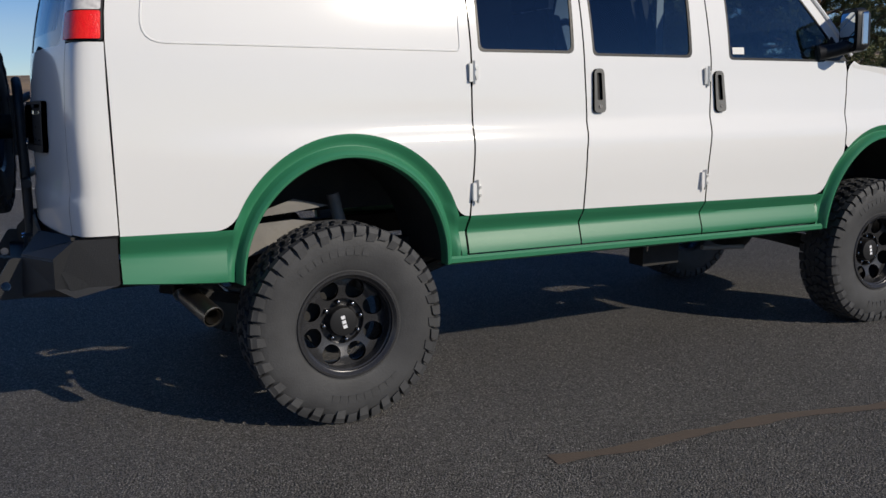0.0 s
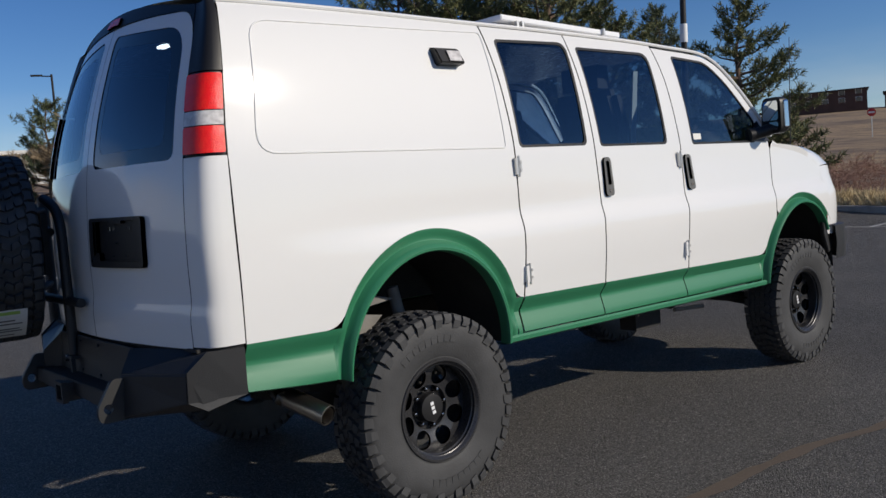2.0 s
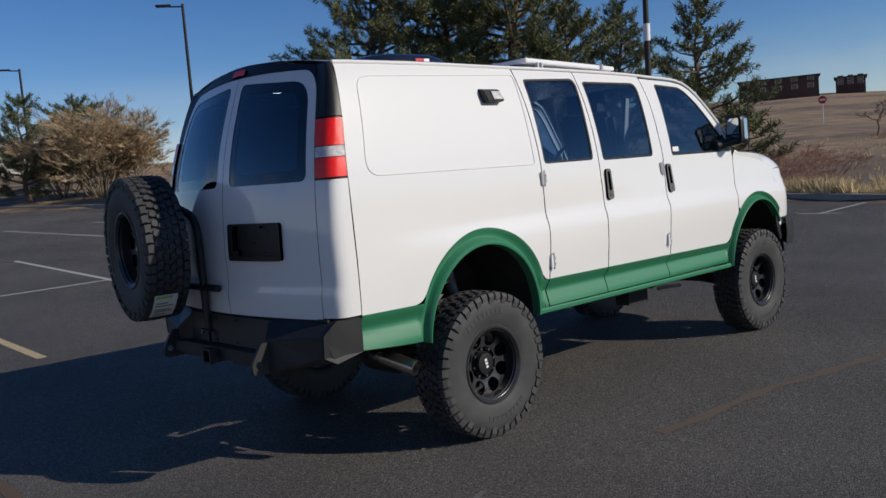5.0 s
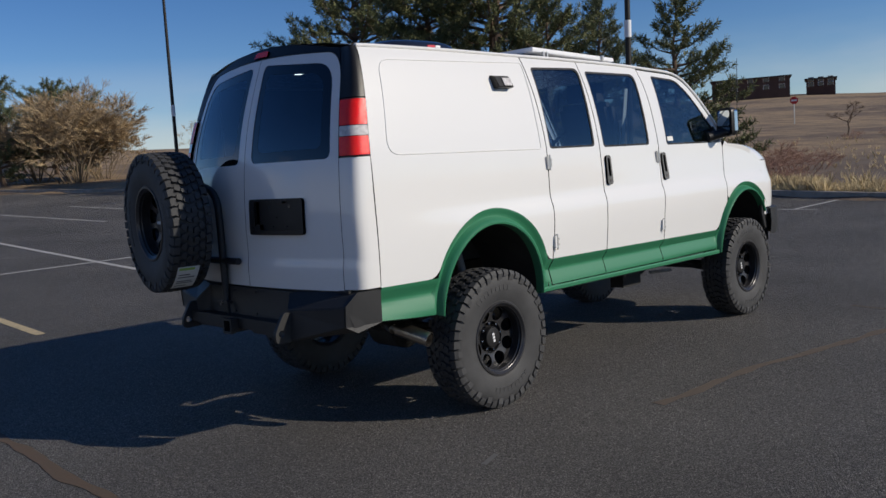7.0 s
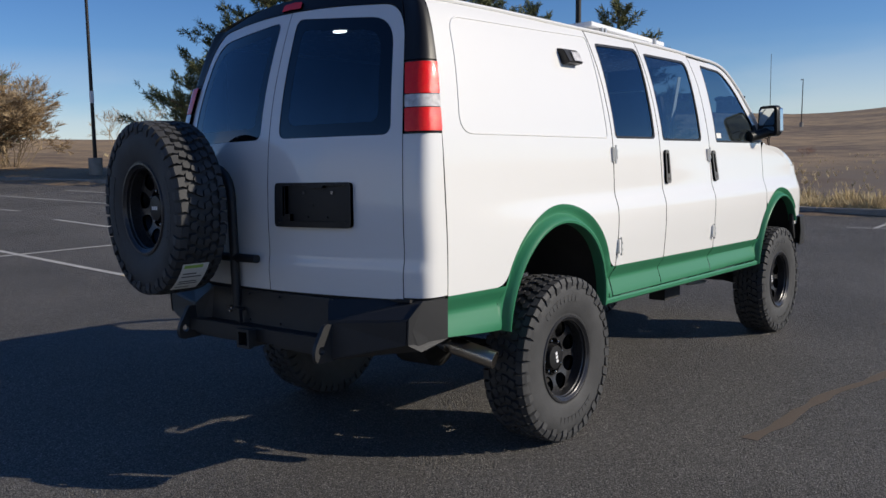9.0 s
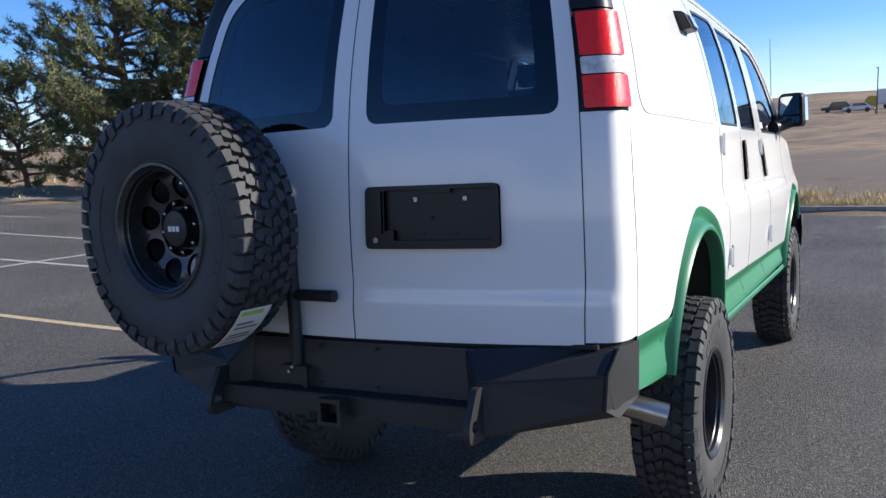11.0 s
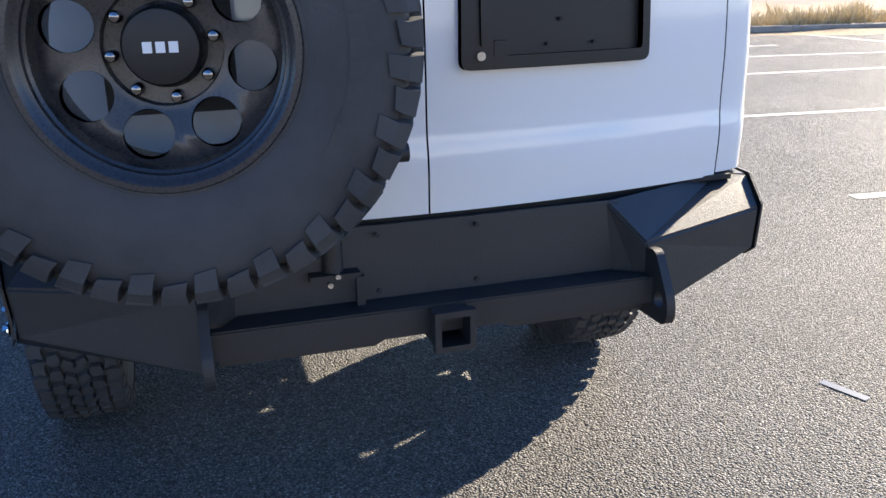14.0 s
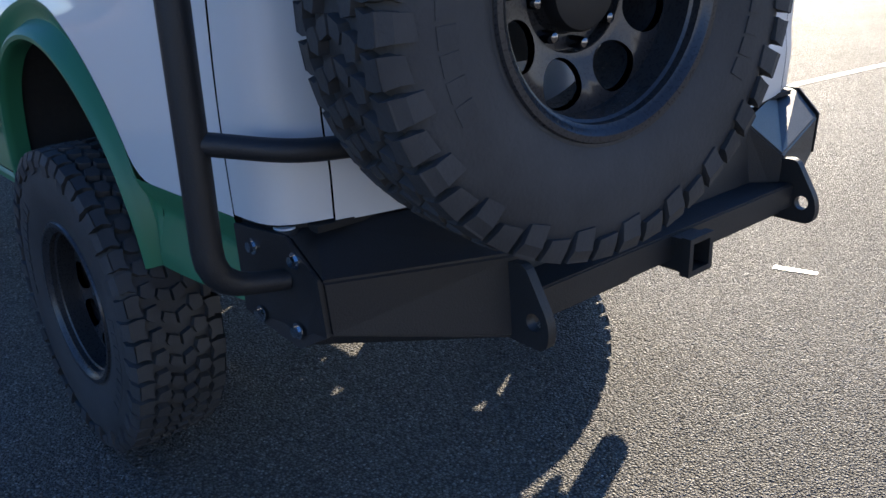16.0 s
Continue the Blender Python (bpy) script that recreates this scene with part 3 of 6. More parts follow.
for sgn in (-1, 1):
    ts = tail_surf(sgn)
    top = [(a, header_low(a)) for a in (0.66, 0.5, 0.4, 0.3, 0.2, 0.1, 0.0022)]
    skin = [(0.0022, 0.872), (0.8045, 0.872), (0.8045, 1.3), (0.8045, 1.9)] + blend((0.8045, 2.04), (0.803, 2.185), (0.71, header_low(0.71)), 7) + top
    pane = rounded([(0.070, 1.600), (0.745, 1.596), (0.744, 2.130), (0.07, 2.180)], [0.05, 0.05, 0.13, 0.05], 6)
    d = sheet("rear_door", skin, [pane], ts, M_WHITE, van, "white rear cargo door with a tinted window")
    sheet("window_border", pane, [rounded([(0.125, 1.660), (0.675, 1.657), (0.672, 2.075), (0.125, 2.122)], [0.05, 0.05, 0.10, 0.05], 6)], tail_surf(sgn, -0.003), M_BLACKGLASS, d, "black border of the rear window", step=0.05, rim=0.004)
    g = sheet("window_glass", rounded([(0.125, 1.660), (0.675, 1.657), (0.672, 2.075), (0.125, 2.122)], [0.05, 0.05, 0.10, 0.05], 6), [], tail_surf(sgn, -0.0035), M_GLASS, d, "dark tinted rear window", step=0.06, rim=0)
    g.visible_shadow = False
    sheet("corner_panel", [(0.8075, 0.880), (1.0045, 0.880), (1.0045, 1.596), (0.8075, 1.596)], [], ts, M_WHITE, van, "white rounded rear corner panel", step=0.03)
    sheet("door_backing", [(0.0, 0.875), (0.06, 0.875), (0.06, 2.15), (0.0, 2.15)], [], tail_surf(sgn, -0.016), M_TRIM, d, "black door edge behind the gap", step=0.08, rim=0)
    sheet("seam_backing", [(0.78, 0.885), (0.84, 0.885), (0.84, 1.90), (0.78, 1.90)], [], tail_surf(sgn, -0.016), M_TRIM, van, "black seal behind the door seam", step=0.05, rim=0)
    sheet("corner_cap", [(0.809, 1.922), (1.004, 1.922), (1.004, 2.212), (0.809, 2.212), (0.809, 2.05)], [], tail_surf(sgn, 0.003), M_TRIM, van, "black plastic cap above the tail light", step=0.03)
    low_a = [(a, header_low(a) + 0.004) for a in (0.0, 0.1, 0.2, 0.3, 0.4, 0.5, 0.62)] + blend((0.71, header_low(0.71) + 0.004), (0.801, 2.188), (0.803, 2.10), 6)
    sheet("rear_header", low_a + [(0.806, 2.214), (0.74, 2.222)] + [(a, 2.217 + crown(a)) for a in (0.6, 0.5, 0.4, 0.3, 0.2, 0.1, 0.0)], [], tail_surf(sgn, 0.004), M_TRIM, van, "black plastic trim above the rear doors", step=0.03)
    base = sheet("tail_light", rounded([(0.812, 1.600), (1.003, 1.600), (1.003, 1.917), (0.812, 1.917)], 0.012, 3), [], tail_surf(sgn, 0.001), M_TRIM, van, "red and clear tail light", step=0.03, rim=0.03)
    for z0, z1, m, lb in ((1.770, 1.910, M_RED, "red brake lens"), (1.712, 1.766, M_CLEAR, "clear reversing lens"), (1.607, 1.708, M_RED, "red lower lens")):
        sheet("lens", rounded([(0.820, z0), (0.997, z0), (0.997, z1), (0.820, z1)], 0.006, 2), [], tail_surf(sgn, 0.016), m, base, lb, step=0.03, rim=0.014)
    # lower lip of the body
    sheet("rear_valance", [(0.0, 0.845), (0.809, 0.845), (1.003, 0.850), (1.003, 0.876), (0.809, 0.874), (0.0, 0.868)], [], tail_surf(sgn, -0.012), M_TRIM, van, "black lip under the rear doors", step=0.05)
b3 = sheet("high_brake_light", rounded([(0.0, 2.236), (0.088, 2.233), (0.083, 2.268), (0.0, 2.272)], 0.006, 2), [], lambda a, z: tail_surf(-1, 0.016)(a, z), M_RED, van, "red high brake light", step=0.03, rim=0.02)
sheet("lens", rounded([(0.0, 2.236), (0.088, 2.233), (0.083, 2.268), (0.0, 2.272)], 0.006, 2), [], lambda a, z: tail_surf(1, 0.016)(a, z), M_RED, b3, "red lens", step=0.03, rim=0.02)

# roof
def roof_z(x, y):
    ty = body_y(x, curve(TOP, x))
    return curve(TOP, x) + 0.075 * (1 - min(1, abs(y) / ty) ** 2)


bm = bmesh.new()
rows = []
for k in range(41):
    u = k / 40
    row = []
    for i in range(25):
        v = -1 + i / 12
        y0 = v * 0.752
        xr = tail_surf(1)(abs(y0) * 0.806 / 0.70 if abs(y0) < 0.70 else 0.806 + (abs(y0) - 0.70) * 2, 2.217 + crown(y0)).x
        x = xr + (2.55 - xr) * u
        y = v * body_y(x, curve(TOP, x)) * 1.0
        row.append(bm.verts.new((x, y, roof_z(x, y))))
    rows.append(row)
for a, b in zip(rows, rows[1:]):
    for i in range(24):
        bm.faces.new((a[i], b[i], b[i + 1], a[i + 1]))
bmesh.ops.recalc_face_normals(bm, faces=bm.faces)
if sum(f.normal.z for f in bm.faces) < 0:
    bmesh.ops.reverse_faces(bm, faces=bm.faces)
roof = part("roof", bm, M_WHITE, van, "white van roof", smooth=True)
for sgn in (-1, 1):
    path = [Vector((x, sgn * (body_y(x, curve(TOP, x)) + 0.004), curve(TOP, x) - 0.004)) for x in [-0.80 + 3.94 * k / 60 for k in range(61)]]
    part("drip_rail", tube(bmesh.new(), path, 0.012, 8), M_WHITE, roof, "white rain gutter along the roof edge", smooth=True)

# windscreen, bonnet and nose
bm = bmesh.new()
rows = []
for k in range(9):
    t = k / 8
    row = []
    for i in range(13):
        v = -1 + i / 6
        x = 2.55 + t * 0.63 + 0.14 * (1 - v * v) * t
        xs = 2.55 + t * 0.63
        z = (curve(TOP, 2.55) + 0.075 * (1 - v * v)) * (1 - t) + (1.53 + 0.03 * (1 - v * v)) * t
        row.append(bm.verts.new((x, v * (body_y(xs, max(1.5, curve(TOP, xs))) - 0.02), z)))
    rows.append(row)
for a, b in zip(rows, rows[1:]):
    for i in range(12):
        bm.faces.new((a[i], a[i + 1], b[i + 1], b[i]))
ws = part("windscreen", bm, M_CLEARGLASS, van, "clear windscreen", smooth=True)
ws.visible_shadow = False


def nose(v, z):
    """v from -1 to 1 round the front of the van."""
    s = math.copysign(1, v)
    t = 1 - abs(v)
    yb = body_y(3.80, z)
    return Vector((3.80 + 0.46 * (1 - (1 - t) ** 2.2), s * yb * (1 - t ** 2.4) if abs(v) > 0 else 0, z))


bm = bmesh.new()
rows = [[bm.verts.new(nose(-1 + i / 16, 0.86 + (1.36 - 0.86) * k / 8) - Vector((0.06 * (k / 8) ** 2 * (1 - abs(-1 + i / 16)), 0, 0))) for i in range(33)] for k in range(9)]
for a, b in zip(rows, rows[1:]):
    for i in range(32):
        bm.faces.new((a[i], a[i + 1], b[i + 1], b[i]))
part("nose", bm, M_WHITE, van, "white front end", smooth=True)
bm = bmesh.new()
rows = []
for k in range(13):
    t = k / 12
    row = []
    for i in range(-1, 18):
        v = max(-1, min(1, -1 + i / 8))
        e = nose(v, 1.36)
        x0 = 3.16 + 0.15 * (1 - v * v)
        x = x0 + (e.x - 0.03 - x0) * t
        yy = v * (body_y(3.1, 1.5) * (1 - t) + abs(e.y) / max(abs(v), 0.01) * t)
        z = 1.540 - 0.045 * t - 0.135 * t ** 5 + 0.05 * (1 - v * v) * (1 - t * 0.5)
        row.append(bm.verts.new((x, yy * (0.985 if i in (-1, 17) else 1), z - (0.12 if i in (-1, 17) else 0))))
    rows.append(row)
for a, b in zip(rows, rows[1:]):
    for i in range(18):
        bm.faces.new((a[i], b[i], b[i + 1], a[i + 1]))
part("bonnet", bm, M_WHITE, van, "white bonnet", smooth=True)
fb = bmesh.new()
rows = [[fb.verts.new(nose(-1 + i / 12, 0.9) + Vector((o, math.copysign(o * 0.5, -1 + i / 12) if i != 12 else 0, z - 0.9))) for i in range(25)] for o, z in ((0.0, 0.93), (0.06, 0.92), (0.07, 0.80), (0.06, 0.68), (0.0, 0.67))]
for a, b in zip(rows, rows[1:]):
    for i in range(24):
        fb.faces.new((a[i], a[i + 1], b[i + 1], b[i]))
part("front_bumper", fb, M_STEEL, van, "black steel front bumper", smooth=True)
for sgn in (-1, 1):
    part("front_bumper_end", prism(bmesh.new(), [(3.715, sgn * 0.900, 0.955), (3.925, sgn * 0.862, 0.942), (3.935, sgn * 0.862, 0.740), (3.800, sgn * 0.892, 0.728), (3.725, sgn * 0.900, 0.860)], (0, sgn * 0.03, 0)), M_STEEL, van, "black steel front bumper end", bevel=0.006)
    part("side_marker", box(bmesh.new(), (3.800, sgn * 0.908 - 0.014, 0.985), (3.846, sgn * 0.908 + 0.014, 1.115)), M_AMBER, van, "amber side marker light", bevel=0.004)
part("antenna", tube(bmesh.new(), [(3.60, -0.765, 1.40), (3.62, -0.762, 1.55), (3.70, -0.745, 2.30)], [0.010, 0.0035, 0.002], 8), M_TRIM, van, "thin black antenna mast on the wing")


# ---- wheels ----
TYRE_R, SLIM = 0.434, 0.80


def finish(bm, name, sharp):
    for v in bm.verts:
        v.co.y *= SLIM
    bmesh.ops.recalc_face_normals(bm, faces=bm.faces)
    me = bpy.data.meshes.new(name)
    bm.to_mesh(me)
    bm.free()
    me.materials.append(M_RUBBER)
    me.shade_smooth()
    me.set_sharp_from_angle(angle=radians(sharp))
    return me


def tyre_mesh():
    bm = bmesh.new()
    half = [(0.208, 0.116), (0.219, 0.128), (0.255, 0.143), (0.300, 0.153), (0.335, 0.156), (0.362, 0.153), (0.380, 0.149), (0.395, 0.141), (0.408, 0.128), (0.416, 0.06)]
    prof = [(r, -y) for r, y in half] + [(0.417, 0.0)] + [(r, y) for r, y in half[::-1]]
    lathe(bm, prof, 96)
    # raised rings on the wall
    for s in (-1, 1):
        lathe(bm, [(0.226, s * 0.129), (0.229, s * 0.1345), (0.234, s * 0.137), (0.238, s * 0.136)], 72)

    def block(quad, r0, r1, taper=0.95):
        """quad: corners (angle, across); walls lean in a little towards the top."""
        ca, cy = sum(q[0] for q in quad) / len(quad), sum(q[1] for q in quad) / len(quad)
        lo = [bm.verts.new((r0 * math.cos(a), y, r0 * math.sin(a))) for a, y in quad]
        hi = []
        for a, y in quad:
            a2, y2 = ca + (a - ca) * taper, cy + (y - cy) * taper
            rr = r1 - 0.006 * (abs(y2) / 0.155) ** 4
            hi.append(bm.verts.new((rr * math.cos(a2), y2, rr * math.sin(a2))))
        n = len(quad)
        bm.faces.new(hi)
        for i in range(n):
            bm.faces.new((lo[i], lo[(i + 1) % n], hi[(i + 1) % n], hi[i]))

    # raised bars where the wall carries lettering
    marks = bmesh.new()
    for s in (-1, 1):
        for mid in (0.0, 3.14):
            for k in range(9):
                g0, g1 = mid + (k - 4.5) * 0.115, mid + (k - 3.7) * 0.115
                lo = [(0.305, g0), (0.305, g1), (0.338, g1), (0.338, g0)]
                a = [marks.verts.new((r * math.cos(g), s * 0.150, r * math.sin(g))) for r, g in lo]
                b = [marks.verts.new((r * math.cos(g), s * 0.1572, r * math.sin(g))) for r, g in lo]
                marks.faces.new(b)
                for i in range(4):
                    marks.faces.new((a[i], a[(i + 1) % 4], b[(i + 1) % 4], b[i]))
    carcass, marks = finish(bm, "tyre", 60), finish(marks, "wall_lettering", 30)
    bm = bmesh.new()
    n = 46
    p = math.tau / n
    for k in range(n):
        a = k * p
        for s in (-1, 1):
            # centre and mid rows, hooked together
            block([(a + p * t, s * y) for t, y in ((0.02, 0.004), (0.52, 0.004), (0.72, 0.036), (0.42, 0.046), (0.22, 0.040))], 0.412, TYRE_R)
            block([(a + p * t, s * y) for t, y in ((0.36, 0.054), (0.72, 0.044), (1.10, 0.052), (1.02, 0.086), (0.60, 0.094), (0.44, 0.080))], 0.412, TYRE_R)
            # shoulder blocks, long and short, running on to the wall
            y1 = 0.150 if k % 2 else 0.143
            block([(a + p * t, s * y) for t, y in ((-0.20, 0.098), (0.26, 0.104), (0.68, 0.094), (0.72, 0.120), (0.64, y1), (-0.14, y1), (-0.07, 0.122))], 0.406, TYRE_R - 0.002, 0.96)
            yo, r_in = (0.161, 0.366) if k % 2 else (0.158, 0.384)
            q0, q1 = a - 0.14 * p, a + 0.64 * p
            pts = []
            for (ang, r, y) in ((q0, 0.428, 0.146), (q1, 0.428, 0.146), (q1 - 0.03 * p, 0.404, yo), (q0 + 0.03 * p, 0.404, yo), (q1 + 0.06 * p, r_in, 0.1575), (q0 + 0.10 * p, r_in + 0.006, 0.1575), (q0, 0.40, 0.126), (q1, 0.40, 0.126), (q1 + 0.06 * p, r_in, 0.140), (q0 + 0.10 * p, r_in + 0.006, 0.140)):
                pts.append(bm.verts.new((r * math.cos(ang), s * y, r * math.sin(ang))))
            for f in ((0, 1, 2, 3), (3, 2, 4, 5), (0, 3, 6), (3, 5, 9, 6), (1, 7, 2), (2, 7, 8, 4), (5, 4, 8, 9)):
                bm.faces.new([pts[i] for i in f])
    return carcass, finish(bm, "tread", 28), marks


TYRE, TREAD, MARKS = tyre_mesh()


def ring_poly(r, n, cx=0.0, cz=0.0):
    return [(cx + r * math.cos(math.tau * k / n), cz + r * math.sin(math.tau * k / n)) for k in range(n)]


def wheel(name, label, at, turn, spin=0.0, nuts=-0.27):
    """A wheel about its own y axis, its open face towards -y."""
    hub = bmesh.new()
    drum, deep = (0.06, 0.170) if name == "spare_wheel" else (0.155, 0.12)
    lathe(hub, [(0.0, 0.03), (drum, 0.03), (drum, deep), (0.0, deep)], 32)
    w = part(name, hub, M_DARK, None, label, smooth=True)
    obj("tyre", TYRE, None, w, "black all-terrain tyre")
    tagged(obj("tread", TREAD, None, w, "deep staggered tread blocks"), kind="stuff")
    tagged(obj("wall_lettering", MARKS, None, w, "raised plain bars on the tyre wall"), kind="stuff")
    rim = bmesh.new()
    lathe(rim, [(0.208, 0.094), (0.222, 0.101), (0.222, 0.108), (0.206, 0.098), (0.200, 0.065), (0.196, -0.02), (0.197, -0.084), (0.202, -0.088), (0.203, -0.102), (0.208, -0.104), (0.211, -0.109), (0.219, -0.1155), (0.229, -0.1155), (0.232, -0.110), (0.225, -0.102), (0.210, -0.094)], 72)
    part("rim", rim, M_RIM, w, "satin black wheel rim", smooth=True)
    cone = lambda x, z: Vector((x, -0.018 - 0.018 * max(0, min(1, (math.hypot(x, z) - 0.10) / 0.06)) + 0.004 * max(0, min(1, (math.hypot(x, z) - 0.18) / 0.02)), z))
    holes = [ring_poly(0.0425, 26, 0.150 * math.cos(spin + k * math.tau / 8), 0.150 * math.sin(spin + k * math.tau / 8)) for k in range(8)]
    sheet("wheel_disc", ring_poly(0.1985, 72), [ring_poly(0.100, 44)] + holes, cone, M_RIM, w, "black steel wheel disc with eight round holes", step=0.016, rim=0.014, centre=(0, 0.6, 0))
    pocket = bmesh.new()
    lathe(pocket, [(0.1005, -0.019), (0.098, 0.006), (0.072, 0.008), (0.066, -0.014)], 44)
    part("hub_pocket", pocket, M_RIM, w, "black wheel nut recess", smooth=True)
    cap = bmesh.new()
    rings = lathe(cap, [(0.066, 0.004), (0.065, -0.034), (0.061, -0.042), (0.040, -0.0455), (0.004, -0.0460)], 44)
    cap.faces.new(rings[-1])
    c = part("centre_cap", cap, M_TRIM, w, "black centre cap with a white mark", smooth=True)
    for dx in (-0.021, 0.0, 0.021):
        part("cap_mark", box(bmesh.new(), (dx - 0.0075, -0.0480, -0.009), (dx + 0.0075, -0.0450, 0.009)), M_PVC, c, "small white mark")
    for k in range(8):
        a = spin + (k + nuts) * math.tau / 8
        x, z = 0.0855 * math.cos(a), 0.0855 * math.sin(a)
        nut = bmesh.new()
        tube(nut, [(x, 0.010, z), (x, -0.022, z), (x, -0.029, z), (x, -0.031, z)], [0.0105, 0.0105, 0.008, 0.003], 12)
        part("wheel_nut", nut, M_NUT, w, "dark chrome wheel nut", smooth=True)
    w.matrix_world = Matrix.Translation(at) @ turn
    w.parent = van
    return w


SPARE = Vector((-1.363, 0.527, 1.279))
FACE_OUT = {-1: Matrix.Identity(4), 1: Matrix.Rotation(math.pi, 4, "Z")}
for x, off in ((0.0, 0.876), (3.43, 0.815)):
    for sgn in (-1, 1):
        wheel("wheel", "black wheel with an all-terrain tyre on the asphalt", (x, sgn * off, TYRE_R - 0.004), FACE_OUT[sgn] @ Matrix.Rotation(1.35 if sgn < 0 else 0.3, 4, "Y"), 0.171)
spare = wheel("spare_wheel", "black spare wheel on the tyre carrier", (SPARE.x, SPARE.y, SPARE.z), Matrix.Rotation(-math.pi / 2 - radians(7.3), 4, "Z"), radians(31), -0.47)
bpy.context.view_layer.update()


# paper label on the spare's tread
def tread_label():
    rr = TYRE_R + 0.003

    def at(a, y):
        g = radians(a)
        return SPARE + Matrix.Rotation(-radians(7.3), 3, "Z") @ Vector((y, -rr * math.cos(g), rr * math.sin(g)))
    lab = sheet("tyre_label", [(-64, -0.085), (-36, -0.085), (-36, 0.050), (-64, 0.050)], [], at, M_PAPER, spare_frame, "white paper label stuck on the spare tyre", step=3.0, rim=0, centre=SPARE)
    sheet("label_band", [(-39.5, -0.075), (-37, -0.075), (-37, 0.02), (-39.5, 0.02)], [], lambda a, y: at(a, y) + (at(a, y) - SPARE).normalized() * 0.002, M_LIME, lab, "green printed band", step=2.0, rim=0, centre=SPARE)
    for a0, y0, y1 in ((-44, -0.07, 0.0), (-47, -0.07, 0.03), (-52, -0.07, 0.02), (-54.5, -0.07, 0.03), (-59, -0.07, 0.0)):
        sheet("label_print", [(a0 - 1.2, y0), (a0, y0), (a0, y1), (a0 - 1.2, y1)], [], lambda a, y: at(a, y) + (at(a, y) - SPARE).normalized() * 0.002, M_PRINT, lab, "dark printed bar", step=2.0, rim=0, centre=SPARE)


# ---- tyre carrier ----
bm = bmesh.new()
tube(bm, bend([(-1.000, 1.035, 1.52), (-1.000, 1.035, 0.80), (-1.03, 0.90, 0.785)], 0.07), [0.028, 0.028, 0.028, 0.027, 0.025, 0.023, 0.021, 0.020])
spare_frame = part("tyre_carrier", bm, M_STEEL, van, "black tubular swing-out tyre carrier", smooth=True)
for p in ([(-1.00, 1.035, 1.06), (-1.10, 0.90, 1.035), (-1.165, 0.60, 1.025), (-1.165, 0.055, 1.022)], [(-1.00, 1.035, 1.45), (-1.10, 0.92, 1.44), (-1.165, 0.70, 1.40), (-1.165, 0.40, 1.34)]):
    part("carrier_arm", tube(bmesh.new(), bend(p, 0.06), 0.021), M_STEEL, spare_frame, "black tube arm", smooth=True)
part("carrier_upright", tube(bmesh.new(), bend([(-1.165, 0.45, 1.50), (-1.165, 0.235, 1.44), (-1.165, 0.230, 0.775)], 0.12), 0.023), M_STEEL, spare_frame, "black upright tube", smooth=True)
part("mounting_plate", box(bmesh.new(), (-1.20, 0.40, 1.14), (-1.172, 0.64, 1.43)), M_STEEL, spare_frame, "black wheel mounting plate", bevel=0.006)
latch = part("latch", box(bmesh.new(), (-1.195, 0.175, 0.760), (-1.150, 0.285, 0.774)), M_STEEL, spare_frame, "black over-centre latch", bevel=0.005)
part("latch_hook", box(bmesh.new(), (-1.200, 0.168, 0.700), (-1.182, 0.186, 0.766)), M_STEEL, latch, bevel=0.004)
part("latch_bolt", tube(bmesh.new(), [(-1.206, 0.226, 0.772), (-1.19, 0.226, 0.772)], 0.006, 8), M_CHROME, latch, "bright bolt")
part("latch_pin", tube(bmesh.new(), [(-1.204, 0.243, 0.754), (-1.185, 0.243, 0.754)], 0.006, 10), M_CHROME, latch, "bright pin")
tread_label()

# ---- rear bumper ----
bm = bmesh.new()
box(bm, (-1.262, -0.505, 0.640), (-1.225, 0.505, 0.700))
bumper = part("rear_bumper", bm, M_STEEL, van, "black powder-coated steel rear bumper", bevel=0.008)
part("back_plate", prism(bmesh.new(), [(-1.150, -0.46, 0.862), (-1.150, 0.46, 0.862), (-1.165, 0.46, 0.695), (-1.165, -0.46, 0.695)], (0.012, 0, 0)), M_STEEL, bumper, "flat black recessed plate")
# holes are not cut: dark discs stand for the shade in them
for y in (-0.10, 0.13):
    for z in (0.845, 0.715):
        part("hole_shade_disc", tube(bmesh.new(), [(-1.168, y, z), (-1.160, y, z)], 0.006, 10), M_DARK, bumper, "dark disc for the shade in a small hole")
part("step_plate", prism(bmesh.new(), [(-1.258, -0.497, 0.704), (-1.258, 0.497, 0.704), (-1.166, 0.44, 0.698), (-1.166, -0.44, 0.698)], (0, 0, -0.009)), M_STEEL, bumper, "black step plate")
part("lower_plate", prism(bmesh.new(), [(-1.236, -0.49, 0.645), (-1.236, 0.49, 0.645), (-1.236, 0.49, 0.617), (-1.236, 0.16, 0.617), (-1.236, 0.105, 0.645), (-1.236, -0.105, 0.645), (-1.236, -0.16, 0.617), (-1.236, -0.49, 0.617)], (0.010, 0, 0)), M_STEEL, bumper, "black lower plate")
